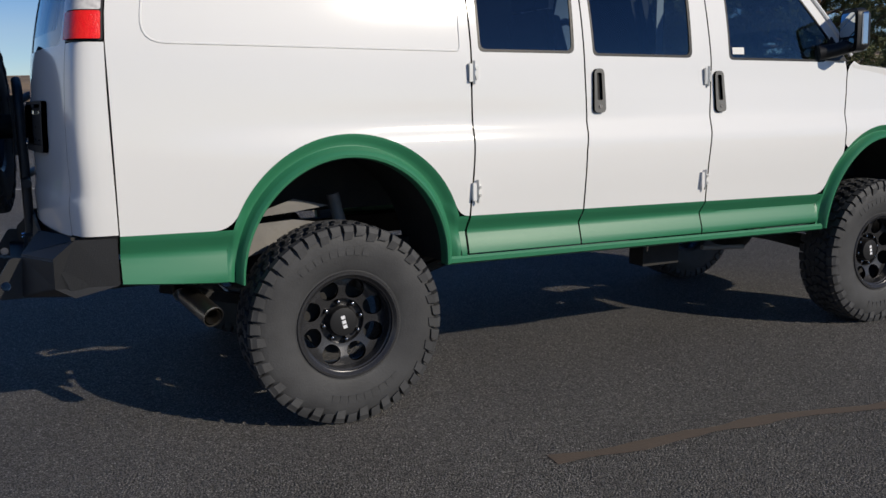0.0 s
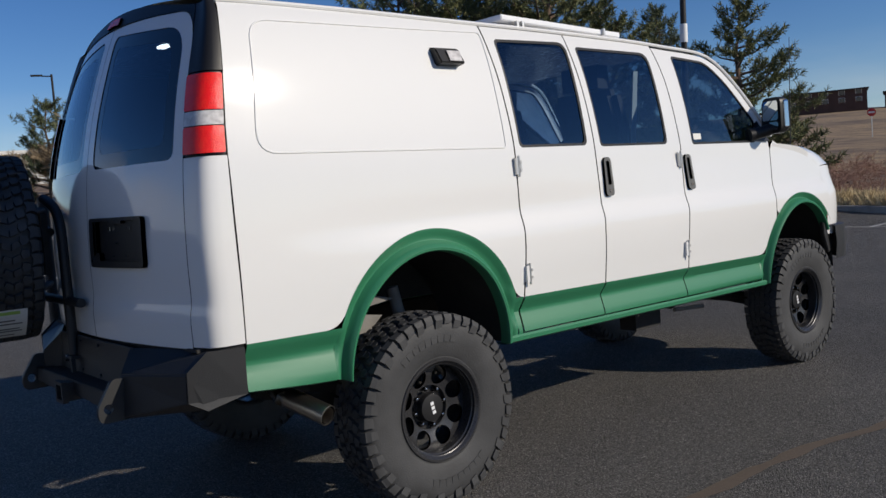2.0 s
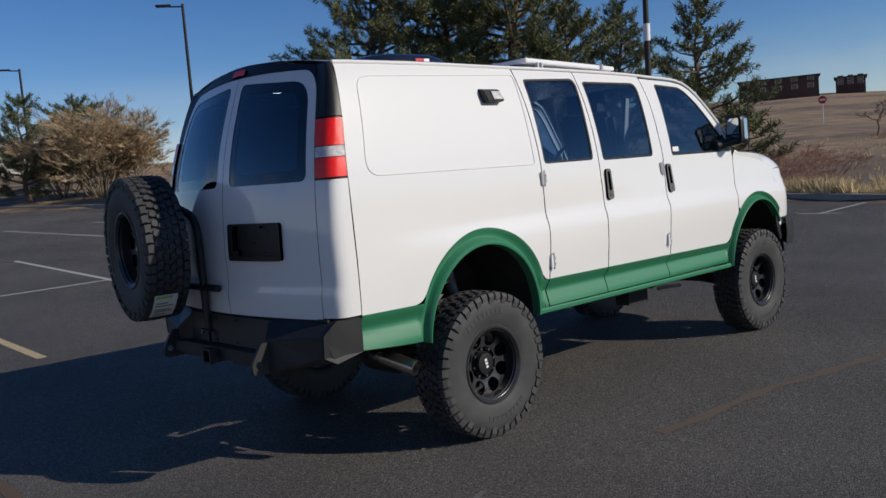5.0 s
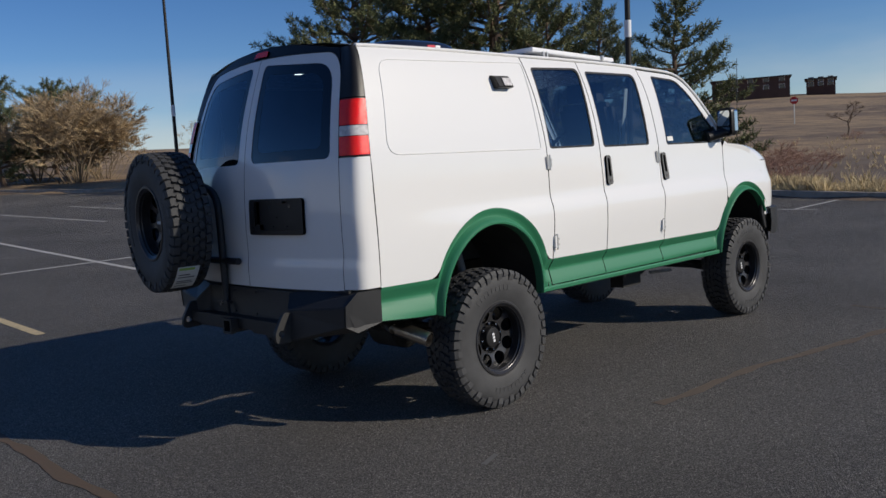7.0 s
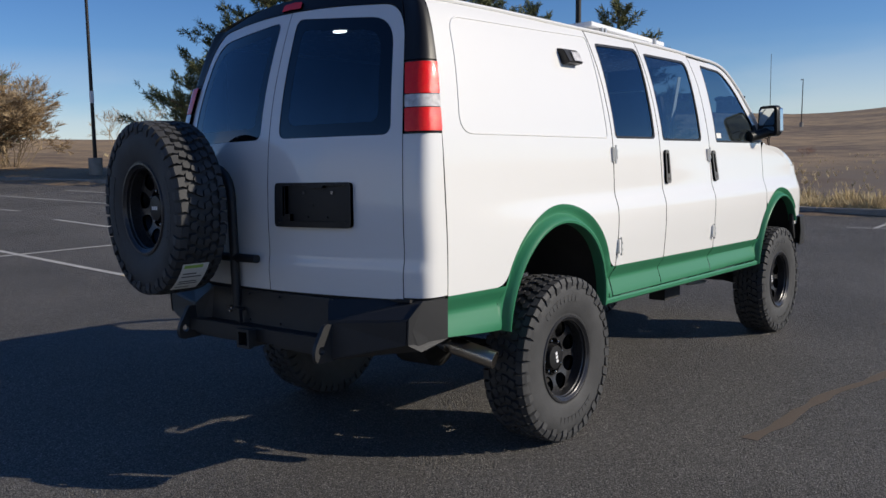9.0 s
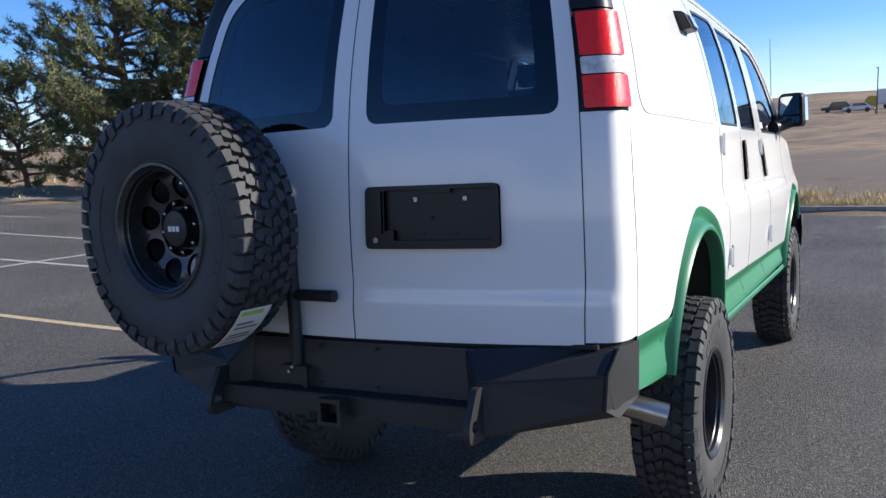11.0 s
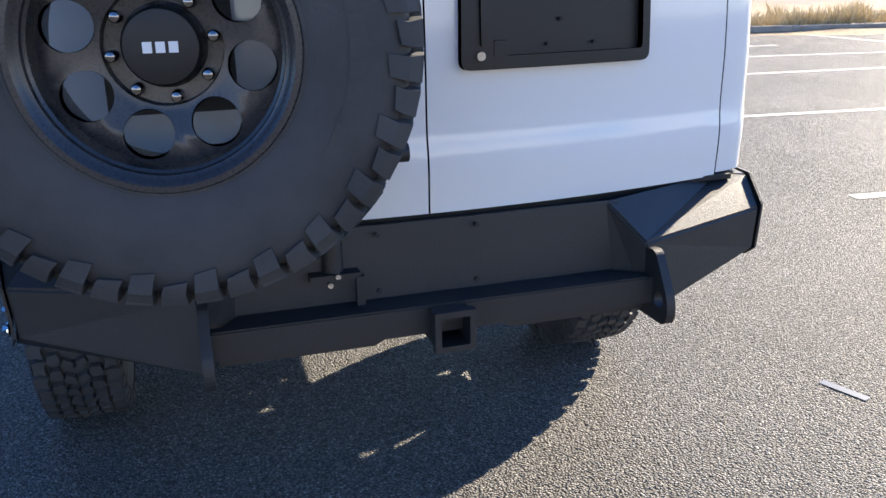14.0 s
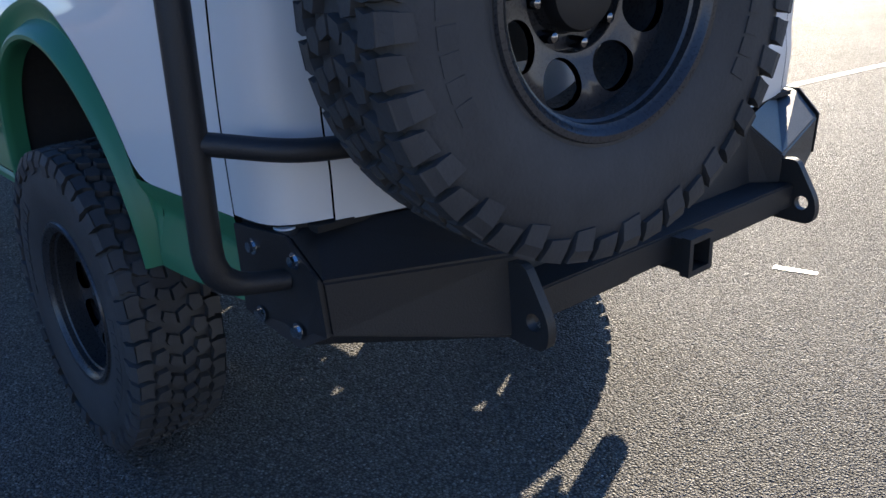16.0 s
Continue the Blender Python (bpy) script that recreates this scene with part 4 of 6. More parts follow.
for s in (-1, 1):
    bm = bmesh.new()
    P = {k: bm.verts.new((x, s * y, z)) for k, (x, y, z) in dict(
        a=(-1.150, 0.430, 0.864), b=(-1.225, 0.500, 0.775), c=(-1.118, 0.884, 0.798), d=(-1.040, 0.895, 0.868), e=(-1.010, 0.830, 0.868),
        f=(-1.232, 0.520, 0.605), g=(-1.118, 0.874, 0.688), h=(-1.160, 0.440, 0.690),
        i=(-0.893, 0.921, 0.868), j=(-0.893, 0.915, 0.690), k=(-1.050, 0.893, 0.655), l=(-1.10, 0.50, 0.610), m=(-0.95, 0.86, 0.66)).items()}
    for f in ("abcde", "bfgc", "abfh", "cgkjid", "fglk"):
        try:
            bm.faces.new([P[q] for q in f])
        except ValueError:
            pass
    bm.faces.new([P[q] for q in "edi"])
    bmesh.ops.recalc_face_normals(bm, faces=bm.faces)
    c = Vector((-1.0, s * 0.7, 0.75))
    for fc in bm.faces:
        if fc.normal.dot(fc.calc_center_median() - c) < 0:
            fc.normal_flip()
    part("bumper_wing", bm, M_STEEL, bumper, "black folded steel bumper end", bevel=0.005)
    side = [(-0.897, s * 0.922, 0.868), (-1.042, s * 0.900, 0.872), (-1.120, s * 0.888, 0.806), (-1.120, s * 0.878, 0.690), (-1.055, s * 0.897, 0.652), (-0.897, s * 0.917, 0.688)]
    part("end_plate", prism(bmesh.new(), side, (0, s * 0.006, 0)), M_STEEL, bumper, "flat black end plate with clipped corners")
    for x, z in ((-0.945, 0.832), (-1.062, 0.830), (-0.948, 0.694), (-1.052, 0.688)) if s > 0 else ():
        y = s * (0.925 - (-0.897 - x) * 0.15)
        bt = part("bolt", tube(bmesh.new(), [(x, y, z), (x, y + s * 0.012, z)], 0.011, 6), M_CHROME, bumper, "bright hex bolt")
        part("washer", tube(bmesh.new(), [(x, y, z), (x, y + s * 0.003, z)], 0.016, 16), M_CHROME, bt)
    hook = resample(rounded([(-1.20, 0.760), (-1.262, 0.770), (-1.330, 0.660), (-1.325, 0.600), (-1.20, 0.600)], [0.01, 0.02, 0.03, 0.03, 0.01]), 0.014)
    bm = bmesh.new()
    cx, cz = -1.288, 0.655
    around = [math.atan2(z - cz, x - cx) for x, z in hook]
    rings = [[bm.verts.new((x, s * 0.512 + o, z)) for x, z in hook] for o in (-0.011, 0.011)]
    bores = [[bm.verts.new((cx + 0.019 * math.cos(g), s * 0.512 + o, cz + 0.019 * math.sin(g))) for g in around] for o in (-0.011, 0.011)]
    for k in range(len(hook)):
        n = (k + 1) % len(hook)
        bm.faces.new((rings[0][k], rings[0][n], rings[1][n], rings[1][k]))
        bm.faces.new((bores[0][k], bores[1][k], bores[1][n], bores[0][n]))
        for a, b in zip(rings, bores):
            bm.faces.new((a[k], a[n], b[n], b[k]))
    bmesh.ops.recalc_face_normals(bm, faces=bm.faces)
    part("recovery_hook", bm, M_STEEL, bumper, "thick black recovery eye")
bm = bmesh.new()
for x0, x1, out in ((-1.316, -1.292, 0.046), (-1.292, -1.10, 0.040)):
    rings = [[bm.verts.new((x, y * h, 0.658 + z * h)) for y, z in ((-1, -1), (1, -1), (1, 1), (-1, 1))] for x, h in ((x1, 0.032), (x0, 0.032), (x0, out), (x1, out))]
    for p, q in zip(rings, rings[1:] + rings[:1]):
        for i in range(4):
            bm.faces.new((p[i], q[i], q[(i + 1) % 4], p[(i + 1) % 4]))
bmesh.ops.recalc_face_normals(bm, faces=bm.faces)
hitch = part("hitch_receiver", bm, M_STEEL, bumper, "square black hitch receiver with a collar")
# dark plate added across the tube for the shade deep inside it
part("hitch_shade_plate", box(bmesh.new(), (-1.20, -0.033, 0.627), (-1.19, 0.033, 0.690)), M_DARK, hitch)
part("bump_stop", tube(bmesh.new(), [(-0.99, 0.872, 0.850), (-0.99, 0.872, 0.872)], 0.022, 14), M_PVC, bumper, "white rubber stop", smooth=True)

# ---- number plate recess ----
ts = lambda lift: (lambda a, z: tail_surf(-1, lift)(a, z))
outer = rounded([(0.074, 1.184), (0.552, 1.184), (0.552, 1.392), (0.078, 1.392)], 0.022, 4)
inner = rounded([(0.150, 1.212), (0.532, 1.212), (0.532, 1.378), (0.150, 1.378)], 0.010, 3)
plate = sheet("plate_recess", outer, [inner], ts(0.022), M_TRIM, van, "black plastic number plate recess, empty", step=0.04, rim=0.024)
sheet("recess_floor", shrink(inner, -0.004), [], ts(0.003), M_TRIM, plate, "dark recess floor", step=0.05, rim=0)
sheet("door_pull", rounded([(0.118, 1.235), (0.143, 1.235), (0.143, 1.378), (0.118, 1.378)], 0.006, 2), [], ts(0.030), M_TRIM, plate, "black door pull", step=0.03, rim=0.010)
sheet("pull_step", rounded([(0.150, 1.212), (0.185, 1.212), (0.185, 1.245), (0.150, 1.245)], 0.004, 2), [], ts(0.024), M_TRIM, plate, step=0.03, rim=0.02)
sheet("lamp_housing", rounded([(0.29, 1.366), (0.39, 1.366), (0.39, 1.380), (0.29, 1.380)], 0.004, 2), [], ts(0.020), M_TRIM, plate, step=0.03, rim=0.018)
# the M_DARK ones are solid plugs, coloured as the shade in small holes
for a, z, r, m, lb in ((0.118, 1.214, 0.010, M_CHROME, "chrome lock barrel"), (0.262, 1.345, 0.010, M_CHROME, "bright plate nut"), (0.436, 1.345, 0.010, M_CHROME, "bright plate nut"), (0.318, 1.285, 0.006, M_DARK, "dark disc for the shade in a small hole"), (0.285, 1.232, 0.005, M_DARK, "dark disc for the shade in a small hole"), (0.405, 1.232, 0.005, M_DARK, "dark disc for the shade in a small hole")):
    p = ts(0.024 if r == 0.010 and a < 0.2 else 0.006)(a, z)
    part("fastener", tube(bmesh.new(), [p, p - Vector((0.006, 0, 0))], r, 12 if a < 0.2 else 4), m, plate, lb)

# ---- hinges, handles, mirrors, lamp ----
fl = flank(-1)


def hinge(x, z):
    bm = bmesh.new()
    y = -body_y(x, z)
    box(bm, (x - 0.020, y - 0.016, z - 0.040), (x + 0.004, y + 0.004, z + 0.040))
    box(bm, (x + 0.004, y - 0.012, z - 0.028), (x + 0.026, y + 0.004, z + 0.028))
    h = part("hinge", bm, M_ALU if z > 1.2 else M_WHITE, van, "bare metal door hinge", bevel=0.004)
    part("hinge_pin", tube(bmesh.new(), [(x + 0.003, y - 0.014, z - 0.052), (x + 0.003, y - 0.014, z + 0.052)], 0.006, 8), M_ALU, h, "bright hinge pin")
    for dz in (-0.018, 0.018):
        part("hinge_bolt", tube(bmesh.new(), [(x + 0.016, y - 0.010, z + dz), (x + 0.016, y - 0.018, z + dz)], 0.007, 6), M_ALU, h)


for x, z in ((0.646, 1.487), (0.640, 0.960), (2.043, 1.471), (1.988, 0.943)):
    hinge(x, z)


def handle(x, z):
    top = rounded([(x - 0.035, z - 0.105), (x + 0.035, z - 0.105), (x + 0.028, z + 0.105), (x - 0.030, z + 0.105)], 0.026, 5)
    slot = rounded([(x - 0.016, z - 0.045), (x + 0.016, z - 0.045), (x + 0.013, z + 0.085), (x - 0.016, z + 0.085)], 0.010, 3)
    h = sheet("door_handle", top, [slot], flank(-1, 0.016), material_handle, van, "grey plastic pull handle", step=0.02, rim=0.016)
    sheet("handle_cup", shrink(slot, -0.003), [], flank(-1, 0.001), M_DARK, h, "dark finger recess", step=0.03, rim=0)
    p = fl(x, z - 0.075) + Vector((0, -0.017, 0))
    part("lock", tube(bmesh.new(), [p, p - Vector((0, 0.003, 0))], 0.009, 12), M_CHROME, h, "round key lock")


material_handle = material("handle_grey", (0.10, 0.10, 0.095), 0.45, bump=0.08, bump_scale=300)
handle(1.340, 1.403)
handle(2.122, 1.394)
# scene lamp
lamp = part("scene_lamp", prism(bmesh.new(), [(0.240, -0.785, 2.066), (0.240, -0.836, 2.058), (0.250, -0.872, 1.985), (0.250, -0.808, 1.975)], (0.150, 0, 0)), M_TRIM, van, "small black side scene lamp", bevel=0.006)
part("lamp_lens", prism(bmesh.new(), [(0.300, -0.848, 2.046), (0.380, -0.848, 2.046), (0.376, -0.871, 1.996), (0.302, -0.871, 1.996)], (0, -0.004, -0.001)), M_CLEAR, lamp, "clear lamp lens")
for sgn in (-1, 1):
    # door mirror on a black arm
    arm = bmesh.new()
    prism(arm, [(2.90, sgn * 0.875, 1.560), (3.09, sgn * 0.875, 1.555), (2.985, sgn * 0.850, 1.69)], (0, sgn * 0.018, 0))
    tube(arm, [(2.88, sgn * 0.865, 1.598), (2.96, sgn * 0.910, 1.612), (3.015, sgn * 0.955, 1.632)], [0.045, 0.040, 0.040], 12)
    turn = Matrix.Translation((3.005, sgn * 0.962, 0)) @ Matrix.Rotation(sgn * radians(21), 4, "Z") @ Matrix.Translation((-3.005, -sgn * 0.962, 0))
    m = part("door_mirror", arm, M_TRIM, van, "black door mirror with a chrome-backed head", smooth=True)
    bm = bmesh.new()
    o = rounded([(-0.105, 0.0), (0.105, 0.0), (0.100, 0.235), (-0.085, 0.235)], 0.045, 5)
    rings = [[bm.verts.new((3.005 + d, sgn * (0.962 + y * 0.92 * k), 1.598 + 0.117 + (z - 0.117) * k)) for y, z in o] for d, k in ((0.0, 0.93), (-0.006, 1.0), (0.04, 1.01), (0.075, 0.86), (0.092, 0.55))]
    for a, b in zip(rings, rings[1:]):
        for i in range(len(o)):
            bm.faces.new((a[i], a[(i + 1) % len(o)], b[(i + 1) % len(o)], b[i]))
    bm.faces.new(rings[-1])
    bm.faces.new(rings[0][::-1])
    bmesh.ops.recalc_face_normals(bm, faces=bm.faces)
    bm.transform(turn)
    head = part("mirror_head", bm, M_TRIM, m, "black mirror housing", smooth=True)
    for nm, z0, z1 in (("mirror_pane", 0.085, 0.212), ("blind_spot_mirror", 0.022, 0.075)):
        q = rounded([(-0.080, z0), (0.082, z0), (0.080, z1), (-0.068, z1)], 0.02, 4)
        bm = bmesh.new()
        prism(bm, [(2.996, sgn * (0.962 + y * 0.92), 1.598 + z) for y, z in q], (-0.004, 0, 0))
        bm.transform(turn)
        part(nm, bm, M_MIRROR, m, "mirror glass")
    bm = bmesh.new()
    q = rounded([(0.088, 0.03), (0.111, 0.03), (0.105, 0.21), (0.084, 0.21)], 0.010, 4)
    prism(bm, [(3.025, sgn * (0.964 + y * 0.92), 1.600 + z) for y, z in q], (0.030, sgn * 0.004, 0))
    bm.transform(turn)
    part("mirror_cover", bm, M_CHROME, m, "chrome mirror cover", bevel=0.006)

# stickers in the front door window
sheet("window_sticker", [(2.236, 1.586), (2.318, 1.586), (2.318, 1.622), (2.236, 1.622)], [], flank(-1, -0.003), M_PAPER, van, "small white window sticker", rim=0)

# ---- underneath ----
def floor_boxes(x0, x1, z0, z1):
    """A floor that leaves the wheel housings free."""
    bm = box(bmesh.new(), (x0, -0.415, z0), (x1, 0.415, z1))
    for s in (-1, 1):
        for a, b in ((x0, -0.45), (0.52, 2.92)):
            box(bm, (a, min(s * 0.415, s * 0.84), z0), (b, max(s * 0.415, s * 0.84), z1))
    return bm


bm = bmesh.new()
tube(bm, bend([(-0.20, -0.40, 0.62), (-0.62, -0.60, 0.62), (-0.63, -0.66, 0.60), (-0.553, -0.925, 0.522)], 0.12), 0.032, 20, False)
tail_pipe = part("tail_pipe", bm, M_STAINLESS, van, "stainless steel tail pipe", smooth=True)
way = (Vector((-0.553, -0.925, 0.522)) - Vector((-0.63, -0.66, 0.60))).normalized()
p = Vector((-0.553, -0.925, 0.522))
bm = bmesh.new()
tube(bm, [p - way * 0.22, p], 0.044, 24, False)
tube(bm, [p, p + way * 0.0012], [0.044, 0.0408], 24, False)
part("exhaust_tip", bm, M_STAINLESS, tail_pipe, "wide stainless exhaust tip", smooth=True)
# the bore's shade is painted: dark inner wall, closed by a dark disc
part("exhaust_bore", tube(bmesh.new(), [p, p - way * 0.155], 0.0408, 24, False), M_BORE, tail_pipe, "inside of the exhaust, coloured dark for its shade", smooth=True)
part("bore_shade_cap", tube(bmesh.new(), [p - way * 0.16, p - way * 0.15], 0.040, 16), M_DARK, tail_pipe)
part("floor_pan", floor_boxes(-1.05, 3.9, 0.862, 0.875), M_DARK, van, "dark underbody")
for s in (-1, 1):
    part("chassis_rail", box(bmesh.new(), (-1.12, s * 0.47 - 0.04, 0.60), (3.9, s * 0.47 + 0.04, 0.71)), M_DARK, van, "black chassis rail", bevel=0.008)
    part("frame_bracket", prism(bmesh.new(), [(-0.40, s * 0.60, 0.820), (-0.28, s * 0.60, 0.842), (-0.11, s * 0.60, 0.850), (-0.01, s * 0.60, 0.834), (-0.12, s * 0.60, 0.742), (-0.40, s * 0.60, 0.680)], (0, s * 0.006, 0)), M_FRAME, van, "bare grey steel frame bracket")
    part("inner_flange", prism(bmesh.new(), [(-0.27, s * 0.62, 0.874), (-0.24, s * 0.62, 0.905), (-0.11, s * 0.62, 0.945), (0.05, s * 0.62, 0.906), (-0.10, s * 0.62, 0.888)], (0, s * 0.006, 0)), M_FRAME, van, "pale grey inner wing flange")
    part("leaf_spring", tube(bmesh.new(), [(-0.70 + 1.4 * k / 10, s * 0.58, 0.60 - 0.13 * math.sin(math.pi * k / 10)) for k in range(11)], 0.030, 4), M_DARK, van, "leaf spring")
    part("shock_absorber", tube(bmesh.new(), [(0.10, s * 0.55, 0.95), (0.20, s * 0.58, 0.45)], 0.030, 10), M_FRAME, van, "grey shock absorber", smooth=True)
    part("front_strut", tube(bmesh.new(), [(3.35, s * 0.55, 0.95), (3.43, s * 0.62, 0.45)], 0.032, 10), M_DARK, van, "front damper", smooth=True)
    part("control_arm", tube(bmesh.new(), [(2.85, s * 0.42, 0.55), (3.40, s * 0.70, 0.38)], 0.028, 8), M_DARK, van, "suspension arm", smooth=True)
part("rear_axle", tube(bmesh.new(), [(0, -0.75, 0.43), (0, -0.20, 0.43), (0, -0.12, 0.43), (0, 0.12, 0.43), (0, 0.20, 0.43), (0, 0.75, 0.43)], [0.045, 0.045, 0.15, 0.15, 0.045, 0.045], 18), M_DARK, van, "rear axle with differential", smooth=True)
part("front_axle", tube(bmesh.new(), [(3.43, -0.75, 0.43), (3.43, 0.10, 0.43), (3.43, 0.2, 0.43), (3.43, 0.4, 0.43), (3.43, 0.75, 0.43)], [0.04, 0.04, 0.13, 0.13, 0.04], 16), M_DARK, van, "front axle", smooth=True)
part("drive_shaft", tube(bmesh.new(), [(0.1, 0, 0.45), (1.9, 0, 0.62)], 0.045, 14), M_DARK, van, "drive shaft", smooth=True)
part("muffler", box(bmesh.new(), (0.75, -0.36, 0.56), (1.35, -0.12, 0.70)), M_FRAME, van, "grey exhaust muffler", bevel=0.05)
part("side_step_bracket", box(bmesh.new(), (1.84, -0.66, 0.452), (2.09, -0.54, 0.60)), M_DARK, van, "dark underbody bracket", bevel=0.01)
part("brake_line", tube(bmesh.new(), [(2.30, -0.62, 0.512), (2.62, -0.62, 0.490)], 0.014, 8), M_FRAME, van, "grey underbody pipe", smooth=True)

# ---- interior ----
part("cabin_floor", floor_boxes(-1.0, 3.1, 0.90, 0.92), M_INNER, van, "grey van floor")
part("headliner", box(bmesh.new(), (-0.78, -0.66, 2.13), (2.3, 0.66, 2.15)), M_FOIL, van, "crinkled silver roof insulation")
# emissive box added for a bright spot behind the rear glass, source unknown
part("ceiling_glow", box(bmesh.new(), (-0.795, -0.215, 2.119), (-0.76, -0.155, 2.129)), M_GLOW, van, "small glowing box under the ceiling inside the rear doors", bevel=0.003)
part("inner_wall", box(bmesh.new(), (-0.80, 0.70, 1.0), (1.9, 0.72, 2.12)), M_INNER, van, "grey inner side wall")
part("dashboard", box(bmesh.new(), (2.75, -0.80, 1.20), (3.10, 0.80, 1.52)), M_INNER, van, "grey dashboard", bevel=0.05)
bm = bmesh.new()
ring = [Vector((2.62 + 0.06 * math.sin(a), 0.42 + 0.19 * math.cos(a), 1.55 + 0.18 * math.sin(a))) for a in (k * math.tau / 28 for k in range(29))]
tube(bm, ring, 0.016, 8, False)
part("steering_wheel", bm, M_TRIM, van, "black steering wheel", smooth=True)
for y in (-0.42, 0.42):
    bm = box(bmesh.new(), (1.85, y - 0.26, 1.18), (2.38, y + 0.26, 1.36))
    st = part("front_seat", bm, M_SEAT, van, "dark grey cloth front seat", bevel=0.05)
    part("seat_back", prism(bmesh.new(), [(1.90, y - 0.25, 1.30), (2.05, y - 0.25, 1.30), (1.88, y - 0.22, 1.92), (1.76, y - 0.22, 1.92)], (0, 0.50, 0)), M_SEAT, st, bevel=0.04)
    part("headrest", box(bmesh.new(), (1.74, y - 0.14, 1.93), (1.84, y + 0.14, 2.07)), M_SEAT, st, bevel=0.04)
    part("seat_base", box(bmesh.new(), (1.9, y - 0.2, 0.92), (2.3, y + 0.2, 1.18)), M_INNER, st)
part("seat_belt", prism(bmesh.new(), [(1.80, -0.78, 2.0), (1.84, -0.78, 2.0), (1.98, -0.62, 1.45), (1.93, -0.62, 1.45)], (0, 0.004, 0)), M_PAPER, van, "pale seat belt")

# ---- roof equipment ----
fan = bmesh.new()
rings = []
for h, k in ((0.0, 1.0), (0.03, 1.0), (0.06, 0.93), (0.085, 0.75), (0.098, 0.45), (0.10, 0.1)):
    rings.append([fan.verts.new((0.27 + 0.36 * k * math.copysign(abs(math.cos(a)) ** 0.6, math.cos(a)), 0.02 + 0.27 * k * math.copysign(abs(math.sin(a)) ** 0.6, math.sin(a)), 2.285 + h)) for a in (j * math.tau / 36 for j in range(36))])
for a, b in zip(rings, rings[1:]):
    for j in range(36):
        fan.faces.new((a[j], a[(j + 1) % 36], b[(j + 1) % 36], b[j]))
fan.faces.new(rings[-1])
fv = part("roof_vent", fan, material("smoked_plastic", (0.012, 0.014, 0.02), 0.15, coat=0.6), van, "smoked black roof vent cover", smooth=True)
part("vent_mark", box(bmesh.new(), (0.24, -0.262, 2.312), (0.31, -0.254, 2.330)), material("red_mark", (0.55, 0.03, 0.05), 0.5), fv, "small red mark")
part("vent_mark", box(bmesh.new(), (0.315, -0.262, 2.312), (0.36, -0.254, 2.330)), M_PVC, fv, "small white mark")
rack = part("roof_panel", prism(bmesh.new(), [(0.88, -0.645, 2.262), (0.88, -0.645, 2.292), (1.87, -0.645, 2.250), (1.87, -0.645, 2.220)], (0, 1.29, 0)), M_PVC, van, "flat white panel on the roof", bevel=0.004)
for x in (0.98, 1.02, 1.70):
    part("panel_bracket", box(bmesh.new(), (x, -0.662, 2.225), (x + 0.014, -0.640, 2.262)), M_ALU, rack, "small metal bracket")


# ---- the ground ----
def kerb_x(y):
    """The kerb ahead of the van."""
    return curve([(-60, 9.0), (-25, 11.2), (-11.3, 12.9), (-8.6, 14.0), (-3.5, 15.9), (-0.5, 16.7), (1.9, 17.3), (6.3, 18.7), (12, 20.5), (20, 23.0), (26, 24.0)], y)


def kerb_y(x):
    """The kerb on the van's left."""
    return curve([(-80, 59.5), (-20, 58), (0, 51), (6, 45), (9.5, 38), (11, 34.4), (12.4, 30), (13.8, 25.8), (15, 23.6), (17, 22.6), (24, 20.5), (60, 19)], x)


def beyond(x, y):
    """Metres outside the car park."""
    return max(x - kerb_x(y), y - kerb_y(x), 0.0)


def lot_z(x, y):
    s = max(0.0, y - 3)
    return 0.045 * (math.sqrt(s * s + 9) - 3) * (1 - ramp(y, 60, 400) * 0.6)


def ground_z(x, y):
    d = beyond(x, y)
    z = lot_z(x, y)
    if d <= 0:
        return z - 0.04
    right = ramp(x - kerb_x(y), 0, 3) * ramp(math.degrees(math.atan2(y + 4, x + 4)), 62, 40)
    right *= 0.78 - 0.33 * ramp(math.degrees(math.atan2(y + 4, x + 4)), 4, 18) + 0.07 * ramp(math.degrees(math.atan2(y + 4, x + 4)), 18, 24)
    z += 0.10 + 0.05 * ramp(d, 0, 3)
    dd = max(0.0, d - 2)
    z += right * (0.034 * dd + 0.00017 * min(dd, 260) ** 2) * (1 - ramp(d, 260, 900) * 0.75) + (1 - right) * 0.012 * dd * (1 - ramp(d, 60, 500))
    z += 0.10 * ramp(d, 2, 12) * noise.noise((x * 0.12, y * 0.12, 0)) + 0.9 * ramp(d, 30, 120) * noise.noise((x * 0.012, y * 0.012, 3))
    return z


